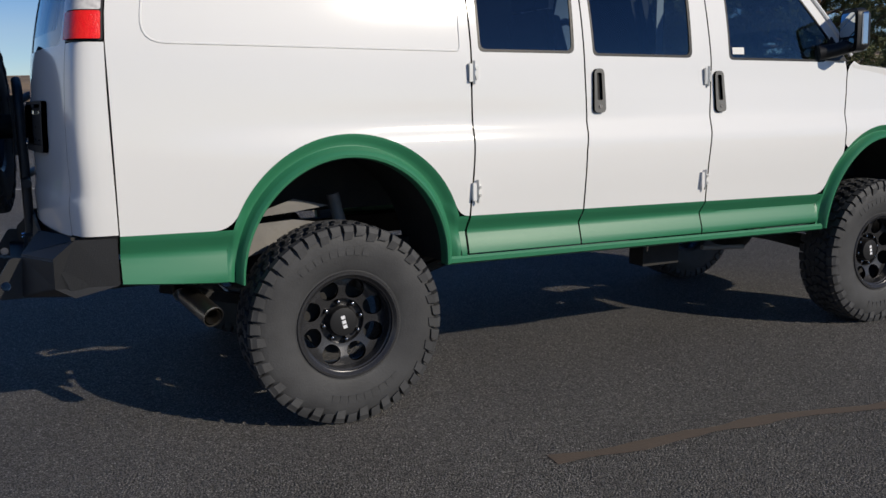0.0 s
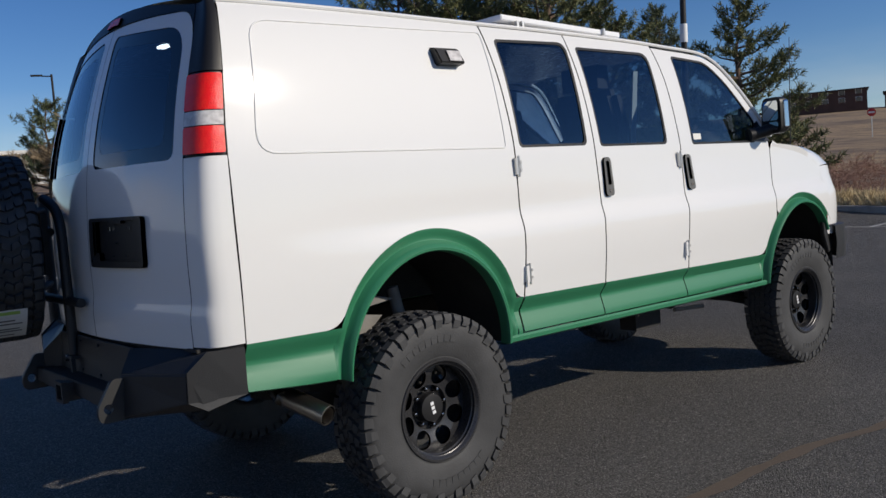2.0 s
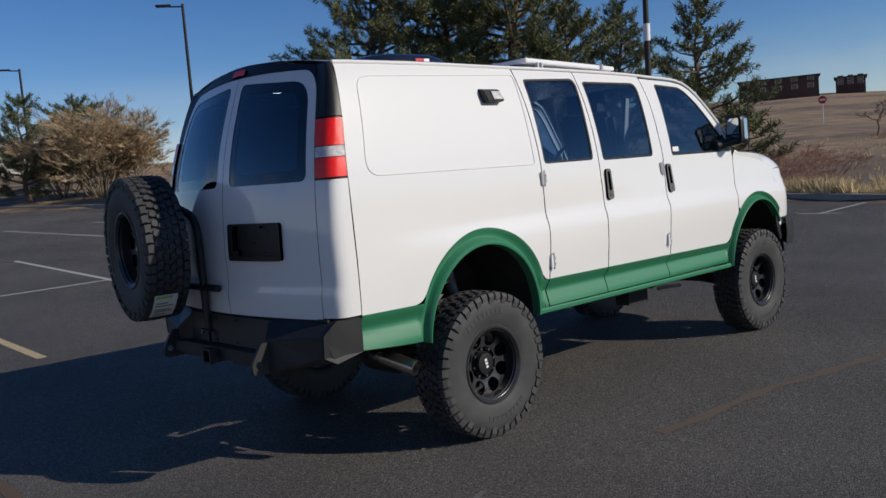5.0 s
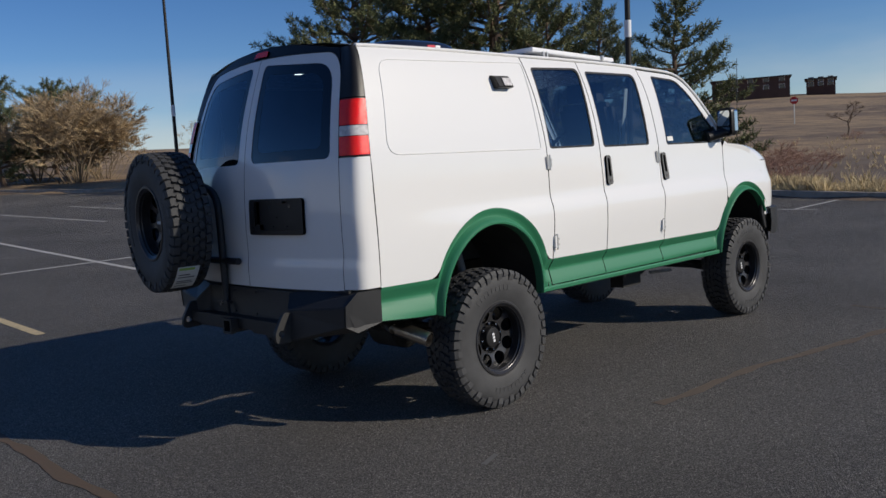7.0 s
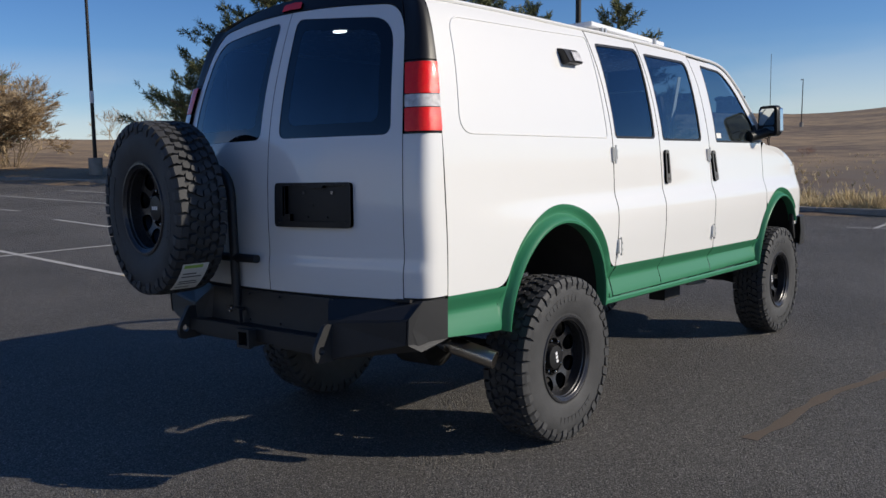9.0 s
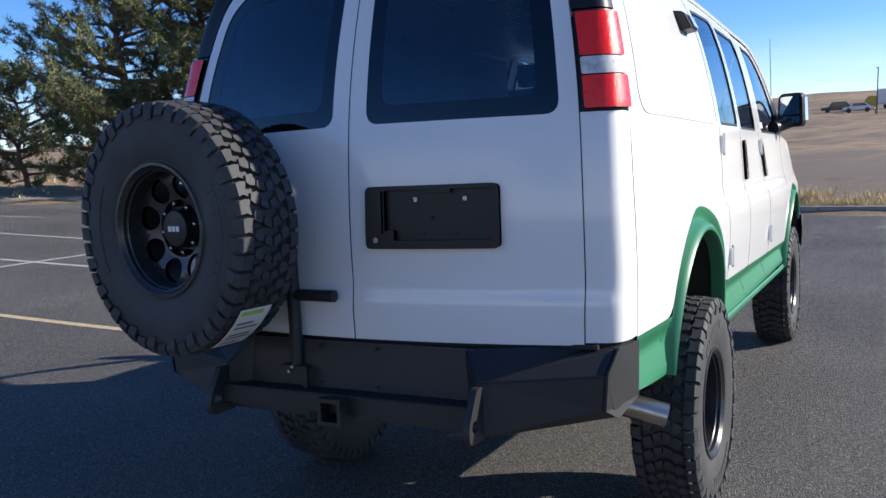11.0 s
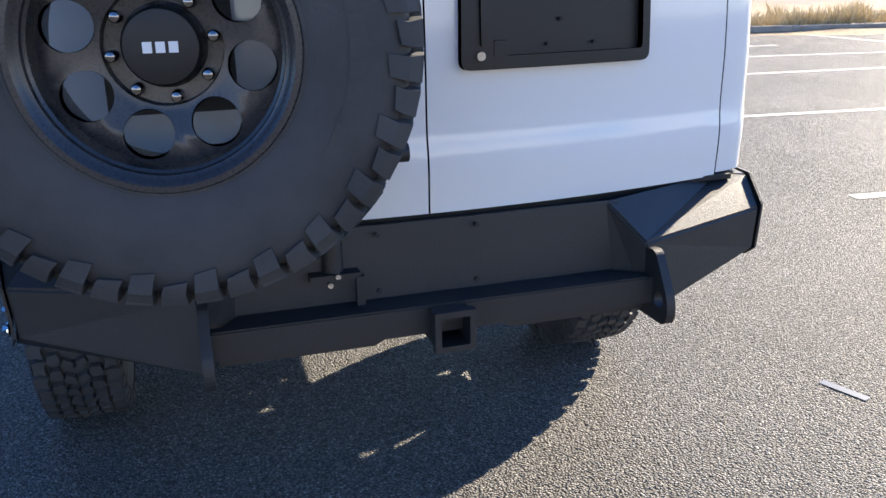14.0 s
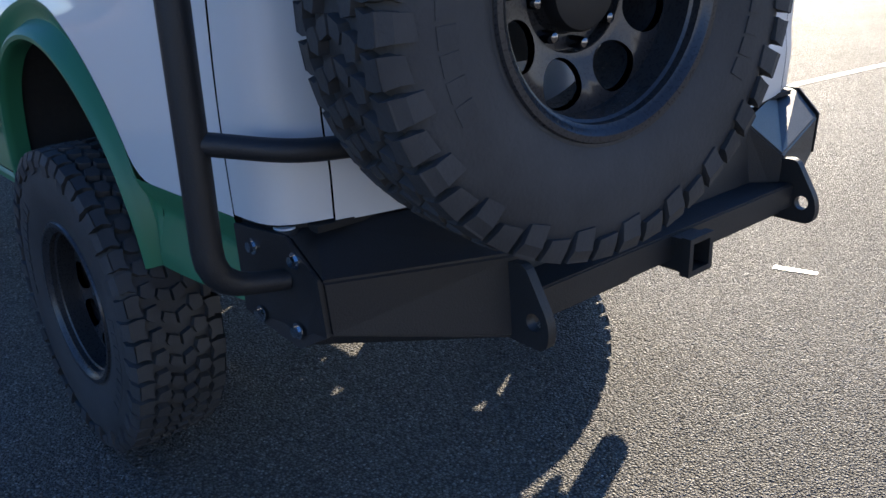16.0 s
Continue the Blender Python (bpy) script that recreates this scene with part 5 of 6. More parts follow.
def ground_material():
    """Dry winter grass, bare brown earth and pale straw."""
    m = material("dry_field", (0.30, 0.22, 0.13), 0.95, bump=0.6, bump_scale=3)
    n, l = m.node_tree.nodes, m.node_tree.links
    b = n["Principled BSDF"]
    co = n.new("ShaderNodeTexCoord")
    big, mid, fine = (n.new("ShaderNodeTexNoise") for _ in range(3))
    for t, s, d in ((big, 0.035, 5), (mid, 0.4, 6), (fine, 9.0, 8)):
        t.inputs["Scale"].default_value, t.inputs["Detail"].default_value = s, d
        l.new(co.outputs["Object"], t.inputs["Vector"])
    r1, r2 = n.new("ShaderNodeValToRGB"), n.new("ShaderNodeValToRGB")
    e = r1.color_ramp.elements
    e[0].position, e[0].color = 0.41, (0.125, 0.085, 0.058, 1)
    e[1].position, e[1].color = 0.56, (0.33, 0.235, 0.135, 1)
    x = e.new(0.48)
    x.color = (0.22, 0.160, 0.100, 1)
    e = r2.color_ramp.elements
    e[0].position, e[0].color = 0.30, (0.55, 0.52, 0.50, 1)
    e[1].position, e[1].color = 0.72, (1.25, 1.20, 1.10, 1)
    add = n.new("ShaderNodeMix")
    add.data_type = "FLOAT"
    add.inputs["Factor"].default_value = 0.45
    l.new(big.outputs[0], add.inputs["A"])
    l.new(mid.outputs[0], add.inputs["B"])
    l.new(add.outputs["Result"], r1.inputs[0])
    l.new(fine.outputs[0], r2.inputs[0])
    mul = n.new("ShaderNodeMix")
    mul.data_type, mul.blend_type = "RGBA", "MULTIPLY"
    mul.inputs["Factor"].default_value = 1.0
    l.new(r1.outputs[0], mul.inputs["A"])
    l.new(r2.outputs[0], mul.inputs["B"])
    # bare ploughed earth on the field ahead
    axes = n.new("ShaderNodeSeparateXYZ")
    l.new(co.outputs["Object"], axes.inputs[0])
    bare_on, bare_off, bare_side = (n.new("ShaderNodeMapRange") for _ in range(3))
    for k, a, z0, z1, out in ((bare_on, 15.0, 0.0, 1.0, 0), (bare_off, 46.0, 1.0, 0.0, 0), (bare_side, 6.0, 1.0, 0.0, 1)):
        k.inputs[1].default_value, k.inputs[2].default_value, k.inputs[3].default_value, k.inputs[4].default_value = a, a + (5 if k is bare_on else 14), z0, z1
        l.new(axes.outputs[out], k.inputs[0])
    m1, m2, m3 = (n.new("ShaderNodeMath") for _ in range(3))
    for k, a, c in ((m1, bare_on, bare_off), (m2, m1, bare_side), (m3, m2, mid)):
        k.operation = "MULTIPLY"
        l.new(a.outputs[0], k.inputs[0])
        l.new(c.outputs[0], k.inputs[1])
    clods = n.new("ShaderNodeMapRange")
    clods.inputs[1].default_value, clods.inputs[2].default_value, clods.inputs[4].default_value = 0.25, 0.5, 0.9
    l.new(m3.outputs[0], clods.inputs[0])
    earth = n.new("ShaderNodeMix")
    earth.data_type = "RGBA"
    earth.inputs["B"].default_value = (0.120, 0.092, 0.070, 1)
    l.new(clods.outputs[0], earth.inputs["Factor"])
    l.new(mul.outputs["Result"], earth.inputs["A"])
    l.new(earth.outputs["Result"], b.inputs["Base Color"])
    return m


def asphalt_material():
    """Weathered asphalt: pale stones in a dark binder, patches, stains and relief."""
    m = bpy.data.materials.new("asphalt")
    m.use_nodes = True
    n, l = m.node_tree.nodes, m.node_tree.links
    b = n["Principled BSDF"]
    co = n.new("ShaderNodeTexCoord")
    stone, tint, patch, fine = n.new("ShaderNodeTexVoronoi"), n.new("ShaderNodeTexVoronoi"), n.new("ShaderNodeTexNoise"), n.new("ShaderNodeTexNoise")
    stone.inputs["Scale"].default_value = 130
    tint.inputs["Scale"].default_value = 130
    patch.inputs["Scale"].default_value, patch.inputs["Detail"].default_value = 0.45, 7
    fine.inputs["Scale"].default_value, fine.inputs["Detail"].default_value = 30, 6
    for t in (stone, tint, patch, fine):
        l.new(co.outputs["Object"], t.inputs["Vector"])
    sep = n.new("ShaderNodeSeparateColor")
    l.new(tint.outputs["Color"], sep.inputs[0])
    r = n.new("ShaderNodeValToRGB")
    e = r.color_ramp.elements
    e[0].position, e[0].color = 0.0, (0.160, 0.151, 0.141, 1)
    e[1].position, e[1].color = 1.0, (0.50, 0.475, 0.44, 1)
    for p, c in ((0.55, (0.226, 0.214, 0.199, 1)), (0.90, (0.295, 0.279, 0.259, 1))):
        q = e.new(p)
        q.color = c
    l.new(sep.outputs[0], r.inputs[0])
    # tar between the stones
    gap = n.new("ShaderNodeMapRange")
    gap.inputs[1].default_value, gap.inputs[2].default_value, gap.inputs[3].default_value, gap.inputs[4].default_value = 0.34, 0.66, 1.0, 0.42
    l.new(stone.outputs["Distance"], gap.inputs[0])
    pr = n.new("ShaderNodeMapRange")
    pr.inputs[1].default_value, pr.inputs[2].default_value, pr.inputs[3].default_value, pr.inputs[4].default_value = 0.3, 0.7, 0.80, 1.20
    l.new(patch.outputs[0], pr.inputs[0])
    both = n.new("ShaderNodeMath")
    both.operation = "MULTIPLY"
    l.new(gap.outputs[0], both.inputs[0])
    l.new(pr.outputs[0], both.inputs[1])
    mul = n.new("ShaderNodeMix")
    mul.data_type, mul.blend_type = "RGBA", "MULTIPLY"
    mul.inputs["Factor"].default_value = 1.0
    l.new(r.outputs[0], mul.inputs["A"])
    l.new(both.outputs[0], mul.inputs["B"])
    l.new(mul.outputs["Result"], b.inputs["Base Color"])
    b.inputs["Specular IOR Level"].default_value = 0.18
    rr = n.new("ShaderNodeMapRange")
    rr.inputs[3].default_value, rr.inputs[4].default_value = 0.48, 0.86
    l.new(sep.outputs[2], rr.inputs[0])
    l.new(rr.outputs[0], b.inputs["Roughness"])
    tops = n.new("ShaderNodeMath")
    tops.operation = "MULTIPLY_ADD"
    tops.inputs[1].default_value = 0.45
    l.new(sep.outputs[1], tops.inputs[0])
    l.new(fine.outputs[0], tops.inputs[2])
    hgt = n.new("ShaderNodeMath")
    hgt.operation = "MULTIPLY_ADD"
    hgt.inputs[1].default_value = -1.25
    l.new(stone.outputs["Distance"], hgt.inputs[0])
    l.new(tops.outputs[0], hgt.inputs[2])
    bp = n.new("ShaderNodeBump")
    bp.inputs["Strength"].default_value, bp.inputs["Distance"].default_value = 1.0, 0.020
    l.new(hgt.outputs[0], bp.inputs["Height"])
    l.new(bp.outputs[0], b.inputs["Normal"])
    return m


M_ASPHALT = asphalt_material()
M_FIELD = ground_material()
M_CONCRETE = material("kerb_concrete", (0.30, 0.28, 0.25), 0.9, bump=0.4, bump_scale=60, spots=0.7, spot_scale=3, second=(0.17, 0.16, 0.145))
M_LINE = material("worn_white_paint", (0.50, 0.49, 0.46), 0.75, bump=0.5, bump_scale=90, spots=0.75, spot_scale=18, second=(0.22, 0.215, 0.20))
M_YELLOW = material("worn_yellow_paint", (0.55, 0.44, 0.25), 0.75, bump=0.5, bump_scale=90, spots=0.7, spot_scale=18, second=(0.28, 0.23, 0.15))
M_SEALER = material("crack_dirt", (0.100, 0.066, 0.042), 0.9, bump=0.6, bump_scale=70, spots=0.7, spot_scale=14, second=(0.085, 0.065, 0.045))
M_TAN = material("crack_sand", (0.100, 0.073, 0.052), 0.9, bump=0.6, bump_scale=70, spots=0.7, spot_scale=14, second=(0.085, 0.064, 0.048))
M_FARPAINT = material("glossy_scrap", (0.13, 0.128, 0.125), 0.30, spots=0.2, spot_scale=30)
M_TAR = material("crack_dark", (0.018, 0.017, 0.017), 0.7, bump=0.4, bump_scale=80)


def grid_mesh(name, xs, ys, zf, mat, label, keep=lambda x, y: True):
    vs = [(x, y, zf(x, y)) for x in xs for y in ys]
    m = len(ys)
    fs = [(i * m + j, (i + 1) * m + j, (i + 1) * m + j + 1, i * m + j + 1) for i in range(len(xs) - 1) for j in range(m - 1) if keep((xs[i] + xs[i + 1]) / 2, (ys[j] + ys[j + 1]) / 2)]
    me = bpy.data.meshes.new(name)
    me.from_pydata(vs, [], fs)
    me.shade_smooth()
    return tagged(obj(name, me, mat), label, "ground", kind="structure")


def spread(lo, hi, near, far, mid=0.0):
    out, v, s = [mid], mid, near
    while v < hi:
        v += s
        s = min(far, s * 1.07)
        out.append(v)
    v, s = mid, near
    while v > lo:
        v -= s
        s = min(far, s * 1.07)
        out.insert(0, v)
    return out


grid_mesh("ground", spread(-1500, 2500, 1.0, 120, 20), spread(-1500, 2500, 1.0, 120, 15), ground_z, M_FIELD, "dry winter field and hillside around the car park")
# the asphalt, clipped to the kerbs
ys = [-60 + 1.25 * k for k in range(97)]
vs, fs, idx = [], [], {}
for y in ys:
    for k in range(61):
        x1 = kerb_x(y)
        x = -70 + (x1 + 70) * (k / 60) ** 0.8
        yy = min(y, kerb_y(x))
        idx[(y, k)] = len(vs)
        vs.append((x, yy, lot_z(x, yy)))
for y0, y1 in zip(ys, ys[1:]):
    for k in range(60):
        fs.append((idx[(y0, k)], idx[(y0, k + 1)], idx[(y1, k + 1)], idx[(y1, k)]))
me = bpy.data.meshes.new("parking_lot")
me.from_pydata(vs, [], fs)
me.shade_smooth()
lot = tagged(obj("parking_lot", me, M_ASPHALT), "weathered dark grey asphalt of the car park", "asphalt", kind="structure")


def kerb(name, pts):
    k = tagged(new(name), "weathered concrete kerb along the car park", "kerb", kind="structure")
    for a, b in zip(pts, pts[1:]):
        bm = bmesh.new()
        a, b = Vector(a), Vector(b)
        w = (b - a).normalized()
        nrm = Vector((w.y, -w.x, 0))
        g = w * 0.006
        za, zb = lot_z(*a.to_2d()), lot_z(*b.to_2d())
        v = [bm.verts.new(p) for p in (a + g + Vector((0, 0, za - 0.1)), b - g + Vector((0, 0, zb - 0.1)), b - g + Vector((0, 0, zb + 0.15)), a + g + Vector((0, 0, za + 0.15)),
                                        a + g + nrm * 0.16 + Vector((0, 0, za - 0.1)), b - g + nrm * 0.16 + Vector((0, 0, zb - 0.1)), b - g + nrm * 0.16 + Vector((0, 0, zb + 0.16)), a + g + nrm * 0.16 + Vector((0, 0, za + 0.16)))]
        for f in ((0, 1, 2, 3), (3, 2, 6, 7), (7, 6, 5, 4), (0, 3, 7, 4), (1, 5, 6, 2)):
            bm.faces.new([v[i] for i in f])
        bmesh.ops.recalc_face_normals(bm, faces=bm.faces)
        part("kerb_stone", bm, M_CONCRETE, k, bevel=0.012)


kerb("kerb_front", [(kerb_x(y), y, 0) for y in [-45 + 3.0 * k for k in range(23)]])
kerb("kerb_left", [(x, kerb_y(x), 0) for x in [23.5 - 3.0 * k for k in range(24)]])


def strip(name, pts, w, mat, label, lift=0.004, rough=0.0, cat="marking"):
    """A thin painted or filled line on the asphalt."""
    pts = [Vector((p[0], p[1], 0)) for p in pts]
    fine = []
    for a, b in zip(pts, pts[1:]):
        k = max(1, int((b - a).length / 0.08))
        fine += [a + (b - a) * i / k for i in range(k)]
    fine.append(pts[-1])
    vs, fs = [], []
    for i, p in enumerate(fine):
        d = (fine[min(i + 1, len(fine) - 1)] - fine[max(i - 1, 0)]).normalized()
        s = Vector((-d.y, d.x, 0))
        c = p + s * rough * noise.noise((p.x * 2, p.y * 2, 1))
        ww = w * (1 + (0.8 * noise.noise((p.x * 5, p.y * 5, 7)) if rough else 0.10 * noise.noise((p.x * 14, p.y * 14, 7))))
        for q in (c - s * ww / 2, c + s * ww / 2):
            vs.append((q.x, q.y, lot_z(q.x, q.y) + lift))
    for i in range(len(fine) - 1):
        fs.append((2 * i, 2 * i + 2, 2 * i + 3, 2 * i + 1))
    me = bpy.data.meshes.new(name)
    me.from_pydata(vs, [], fs)
    return tagged(obj(name, me, mat), label, cat, kind="structure")


WHITE_LINE, YELLOW_LINE = "worn white parking bay line on the asphalt", "worn yellowish parking line on the asphalt"
for x in (-6.6, -3.6, -0.67, 2.2, 5.3, 8.1, 10.9):
    strip("parking_line", [(x, 4.84), (x + 0.05, 7.2)], 0.105, M_YELLOW, YELLOW_LINE)
    strip("parking_line", [(x + 0.05, 7.2), (x + 0.15, 15.4)], 0.105, M_LINE, WHITE_LINE)
    strip("parking_line", [(x + 0.6, 18.0), (x - 0.3, 25.0)], 0.105, M_LINE, WHITE_LINE)
strip("parking_line", [(-12.0, 9.9), (13.0, 10.55)], 0.10, M_LINE, WHITE_LINE)
for y in (3.6, 0.9, -1.7, -4.15, -6.8, -9.4, -12.0):
    xk = kerb_x(y) - 0.35
    strip("parking_line", [(xk, y + 0.05), (xk - 2.7, y - 0.05)], 0.10, M_LINE, WHITE_LINE)
    strip("parking_line", [(xk - 2.7, y - 0.55), (xk - 2.7, y + 0.45)], 0.09, M_LINE, WHITE_LINE)
for x0, y0, x1, y1 in ((7.35, -3.8, 6.9, -9.0), (4.3, -3.6, 3.8, -8.6), (1.33, -3.45, 0.9, -8.2), (9.6, -4.9, 8.6, -11.0), (-1.6, -3.6, -2.2, -8.4), (-4.6, -3.8, -5.2, -8.4)):
    strip("parking_line", [(x0, y0), (x1, y1)], 0.105, M_LINE, WHITE_LINE)
strip("paint_dash", [(-0.70, -1.53), (-0.86, -1.585)], 0.035, M_FARPAINT, "short smooth glossy smear on the asphalt")
crack = "dirt-filled crack in the asphalt"
strip("crack", [(5.7, -3.9), (5.1, -3.5), (4.59, -3.2), (4.3, -2.74), (3.94, -2.45), (3.28, -2.19), (2.5, -2.02), (2.07, -1.95), (1.62, -1.84), (1.17, -1.79), (0.8, -1.79), (0.52, -1.76)], 0.075, M_TAN, crack, 0.003, 0.03, "crack")
strip("crack", [(4.12, -1.55), (4.03, -2.03), (3.92, -2.44)], 0.05, M_TAN, crack, 0.003, 0.03, "crack")
strip("crack", [(8.31, -2.55), (6.86, -2.45), (6.34, -2.81), (5.51, -3.12), (4.86, -3.17), (4.62, -3.18)], 0.05, M_TAR, "thin dark crack in the asphalt", 0.003, 0.04, "crack")
strip("crack", [(7.34, -2.25), (6.9, -2.8)], 0.05, M_TAR, "thin dark crack in the asphalt", 0.003, 0.04, "crack")
strip("crack", [(-2.20, 3.0), (-2.22, 1.4), (-2.24, 0.7), (-2.27, 0.09), (-2.26, -0.34), (-2.3, -0.9)], 0.075, M_SEALER, crack, 0.003, 0.03, "crack")

# ---- poles ----
M_POLE = material("dark_bronze_pole", (0.018, 0.016, 0.015), 0.5, metal=0.3)
UP = Vector((-0.008, -0.030, 1.0)).normalized()


def street_lamp(x, y, h, arm, band=False, thin=0.075, label="tall dark parking lot lamp post with one arm"):
    z = max(ground_z(x, y), lot_z(x, y)) - 0.05
    p = thing("street_lamp", label, "street lamp", "parking lot lamps", at=(x, y, z))
    o = Vector((x, y, z))
    part("pole", tube(bmesh.new(), [o, o + UP * h], [thin * 1.15, thin * 0.8], 12), M_POLE, p, smooth=True)
    part("base", tube(bmesh.new(), [o, o + UP * 0.75], 0.28, 18), M_CONCRETE, p, "round concrete base", smooth=True)
    a = Vector((math.cos(radians(arm)), math.sin(radians(arm)), 0))
    part("lamp_arm", tube(bmesh.new(), [o + UP * (h - 0.12), o + UP * (h - 0.10) + a * 0.55], 0.035, 8), M_POLE, p)
    bm = bmesh.new()
    t = o + UP * (h - 0.10) + a * 0.80
    side = Vector((-a.y, a.x, 0))
    prism(bm, [t - a * 0.32 - side * 0.16, t + a * 0.32 - side * 0.16, t + a * 0.32 + side * 0.16, t - a * 0.32 + side * 0.16], (0, 0, 0.075))
    head = part("lamp_head", bm, M_POLE, p, "flat dark lamp head", bevel=0.01)
    if band:
        part("band", tube(bmesh.new(), [o + UP * band, o + UP * (band + 0.48)], thin * 1.2, 12), M_PVC, p, "white band round the pole", smooth=True)
    return p


def polar(az, d, eye=(-3.6, -4.4)):
    return eye[0] + d * math.cos(radians(az)), eye[1] + d * math.sin(radians(az))


street_lamp(*polar(33.2, 26.0), 9.6, 120, band=4.6, thin=0.085, label="tall dark lamp post with a white band")
street_lamp(*polar(62.2, 40.0), 8.4, 150, band=3.0)
street_lamp(*polar(71.8, 57.0), 7.2, 160)
street_lamp(*polar(17.8, 150.0), 7.5, 30)
for az, d, h in ((0.1, 100, 8.0), (1.3, 150, 7.0), (-7.3, 110, 8.2), (-4.4, 125, 8.0), (-3.1, 140, 8), (-10.9, 115, 8.0)):
    street_lamp(*polar(az, d, (-3.55, -1.2)), h, 175, thin=0.09)

# ---- trees and bushes ----
def bark(name, c):
    return material(name, c, 0.95, bump=0.9, bump_scale=14, spots=0.6, spot_scale=6)


M_BARK = bark("pine_bark", (0.15, 0.10, 0.07))
M_TWIG = bark("bare_twigs", (0.46, 0.34, 0.20))
M_LIMB = bark("bare_limbs", (0.20, 0.15, 0.10))
M_TWIG_RED = bark("reddish_twigs", (0.33, 0.19, 0.14))


def leaf_material(name, a, b):
    m = material(name, a, 0.7, spec=0.3)
    n, l = m.node_tree.nodes, m.node_tree.links
    g = n.new("ShaderNodeNewGeometry")
    mix = n.new("ShaderNodeMix")
    mix.data_type = "RGBA"
    mix.inputs["A"].default_value, mix.inputs["B"].default_value = (*a, 1), (*b, 1)
    l.new(g.outputs["Random Per Island"], mix.inputs["Factor"])
    l.new(mix.outputs["Result"], n["Principled BSDF"].inputs["Base Color"])
    return m


M_NEEDLE = leaf_material("pine_needles", (0.055, 0.088, 0.045), (0.215, 0.205, 0.085))
M_NEEDLE_B = leaf_material("pine_needles_dull", (0.055, 0.085, 0.048), (0.16, 0.165, 0.08))
M_STRAW = leaf_material("straw", (0.48, 0.37, 0.20), (0.70, 0.57, 0.34))


def blades(name, spots, mat, parent, rng, n, length, width, lift=0.5, shoot=0.0):
    """Tufts of thin blades: spots are (place, way, size); with shoot they stand along a short twig."""
    vs, fs = [], []
    for p, way, size in spots:
        for _ in range(n):
            d = Vector((rng.gauss(0, 1), rng.gauss(0, 1), rng.gauss(0, 1))).normalized()
            d = (d + way * lift).normalized()
            s = d.orthogonal().normalized()
            s = (s * math.cos(rng.random() * 6.28) + d.cross(s) * math.sin(rng.random() * 6.28)) * width * size
            L = length * size * rng.uniform(0.6, 1.1)
            i = len(vs)
            b = p + d * L * 0.08 + way * shoot * size * rng.random()
            vs += [b - s, b + s, b + d * L * 0.6 + s * 0.8, b + d * L, b + d * L * 0.6 - s * 0.8]
            fs.append((i, i + 1, i + 2, i + 3, i + 4))
    me = bpy.data.meshes.new(name)
    me.from_pydata(vs, [], fs)
    return obj(name, me, mat, parent)


def pine(x, y, h, width, seed, base=0.12, lean=0.0, mat=None, dens=1.0, peak=2.0, label="tall ponderosa-like pine with open dark green crown"):
    rng = random.Random(seed)
    z = max(ground_z(x, y), lot_z(x, y)) - 0.05
    t = thing("pine_tree", label, "tree", "pines beside the car park", at=(x, y, z))
    o = Vector((x, y, z))
    bm = bmesh.new()
    path = [o + Vector((lean * k / 8 + 0.12 * math.sin(k * 1.3 + seed), 0.10 * math.sin(k * 1.7 + seed * 2), h * 0.98 * k / 8)) for k in range(9)]
    r0 = 0.028 * h
    tube(bm, path, [r0 * (1 - 0.92 * k / 8) for k in range(9)], 9)
    spots = []
    limbs = int(h * 8.0 * dens)
    for i in range(limbs):
        u = base + (1 - base) * (i + rng.random()) / limbs
        k = min(7.999, u * 8)
        p = path[int(k)].lerp(path[int(k) + 1], k - int(k))
        g = i * 2.399 + rng.uniform(-0.5, 0.5)
        full = width * 0.5 * min(1.0, (u - base) * 4 + 0.5) * (1 - 0.94 * max(0, (u - 0.2) / 0.8) ** peak) * rng.choice((0.6, 0.8, 0.95, 1.05, 1.15))
        full = max(full, 0.35)
        d = Vector((math.cos(g), math.sin(g), rng.uniform(-0.12, 0.30) + 0.35 * u))
        q = [p, p + d * full * 0.5 + Vector((0, 0, -0.04 * full)), p + d * full + Vector((0, 0, 0.12 * full))]
        tube(bm, q, [0.018 + 0.022 * full, 0.012 + 0.010 * full, 0.008], 5, False)
        m = max(6, int(full * 10.5))
        for j in range(m):
            v = 0.30 + 0.70 * (j + rng.random()) / m
            c = q[0].lerp(q[1], v * 2) if v < 0.5 else q[1].lerp(q[2], v * 2 - 1)
            off = Vector((rng.gauss(0, 1), rng.gauss(0, 1), rng.gauss(0, 0.45))) * 0.17 * (0.5 + full * 0.30)
            spots.append((c + off, (d + Vector((0, 0, 0.7))).normalized(), rng.uniform(0.75, 1.25)))
            if rng.random() < 0.5:
                tube(bm, [c, c + off], 0.007, 3, False)
    for k in range(5):
        spots.append((path[-1] + Vector((rng.gauss(0, 0.1), rng.gauss(0, 0.1), -k * 0.12)), Vector((0, 0, 1)), 1.0))
    part("trunk", bm, M_BARK, t, "brown bark trunk and limbs", smooth=True)
    blades("crown", spots, mat or M_NEEDLE, t, rng, 40, 0.20, 0.0120, 0.75, 0.36)
    return t


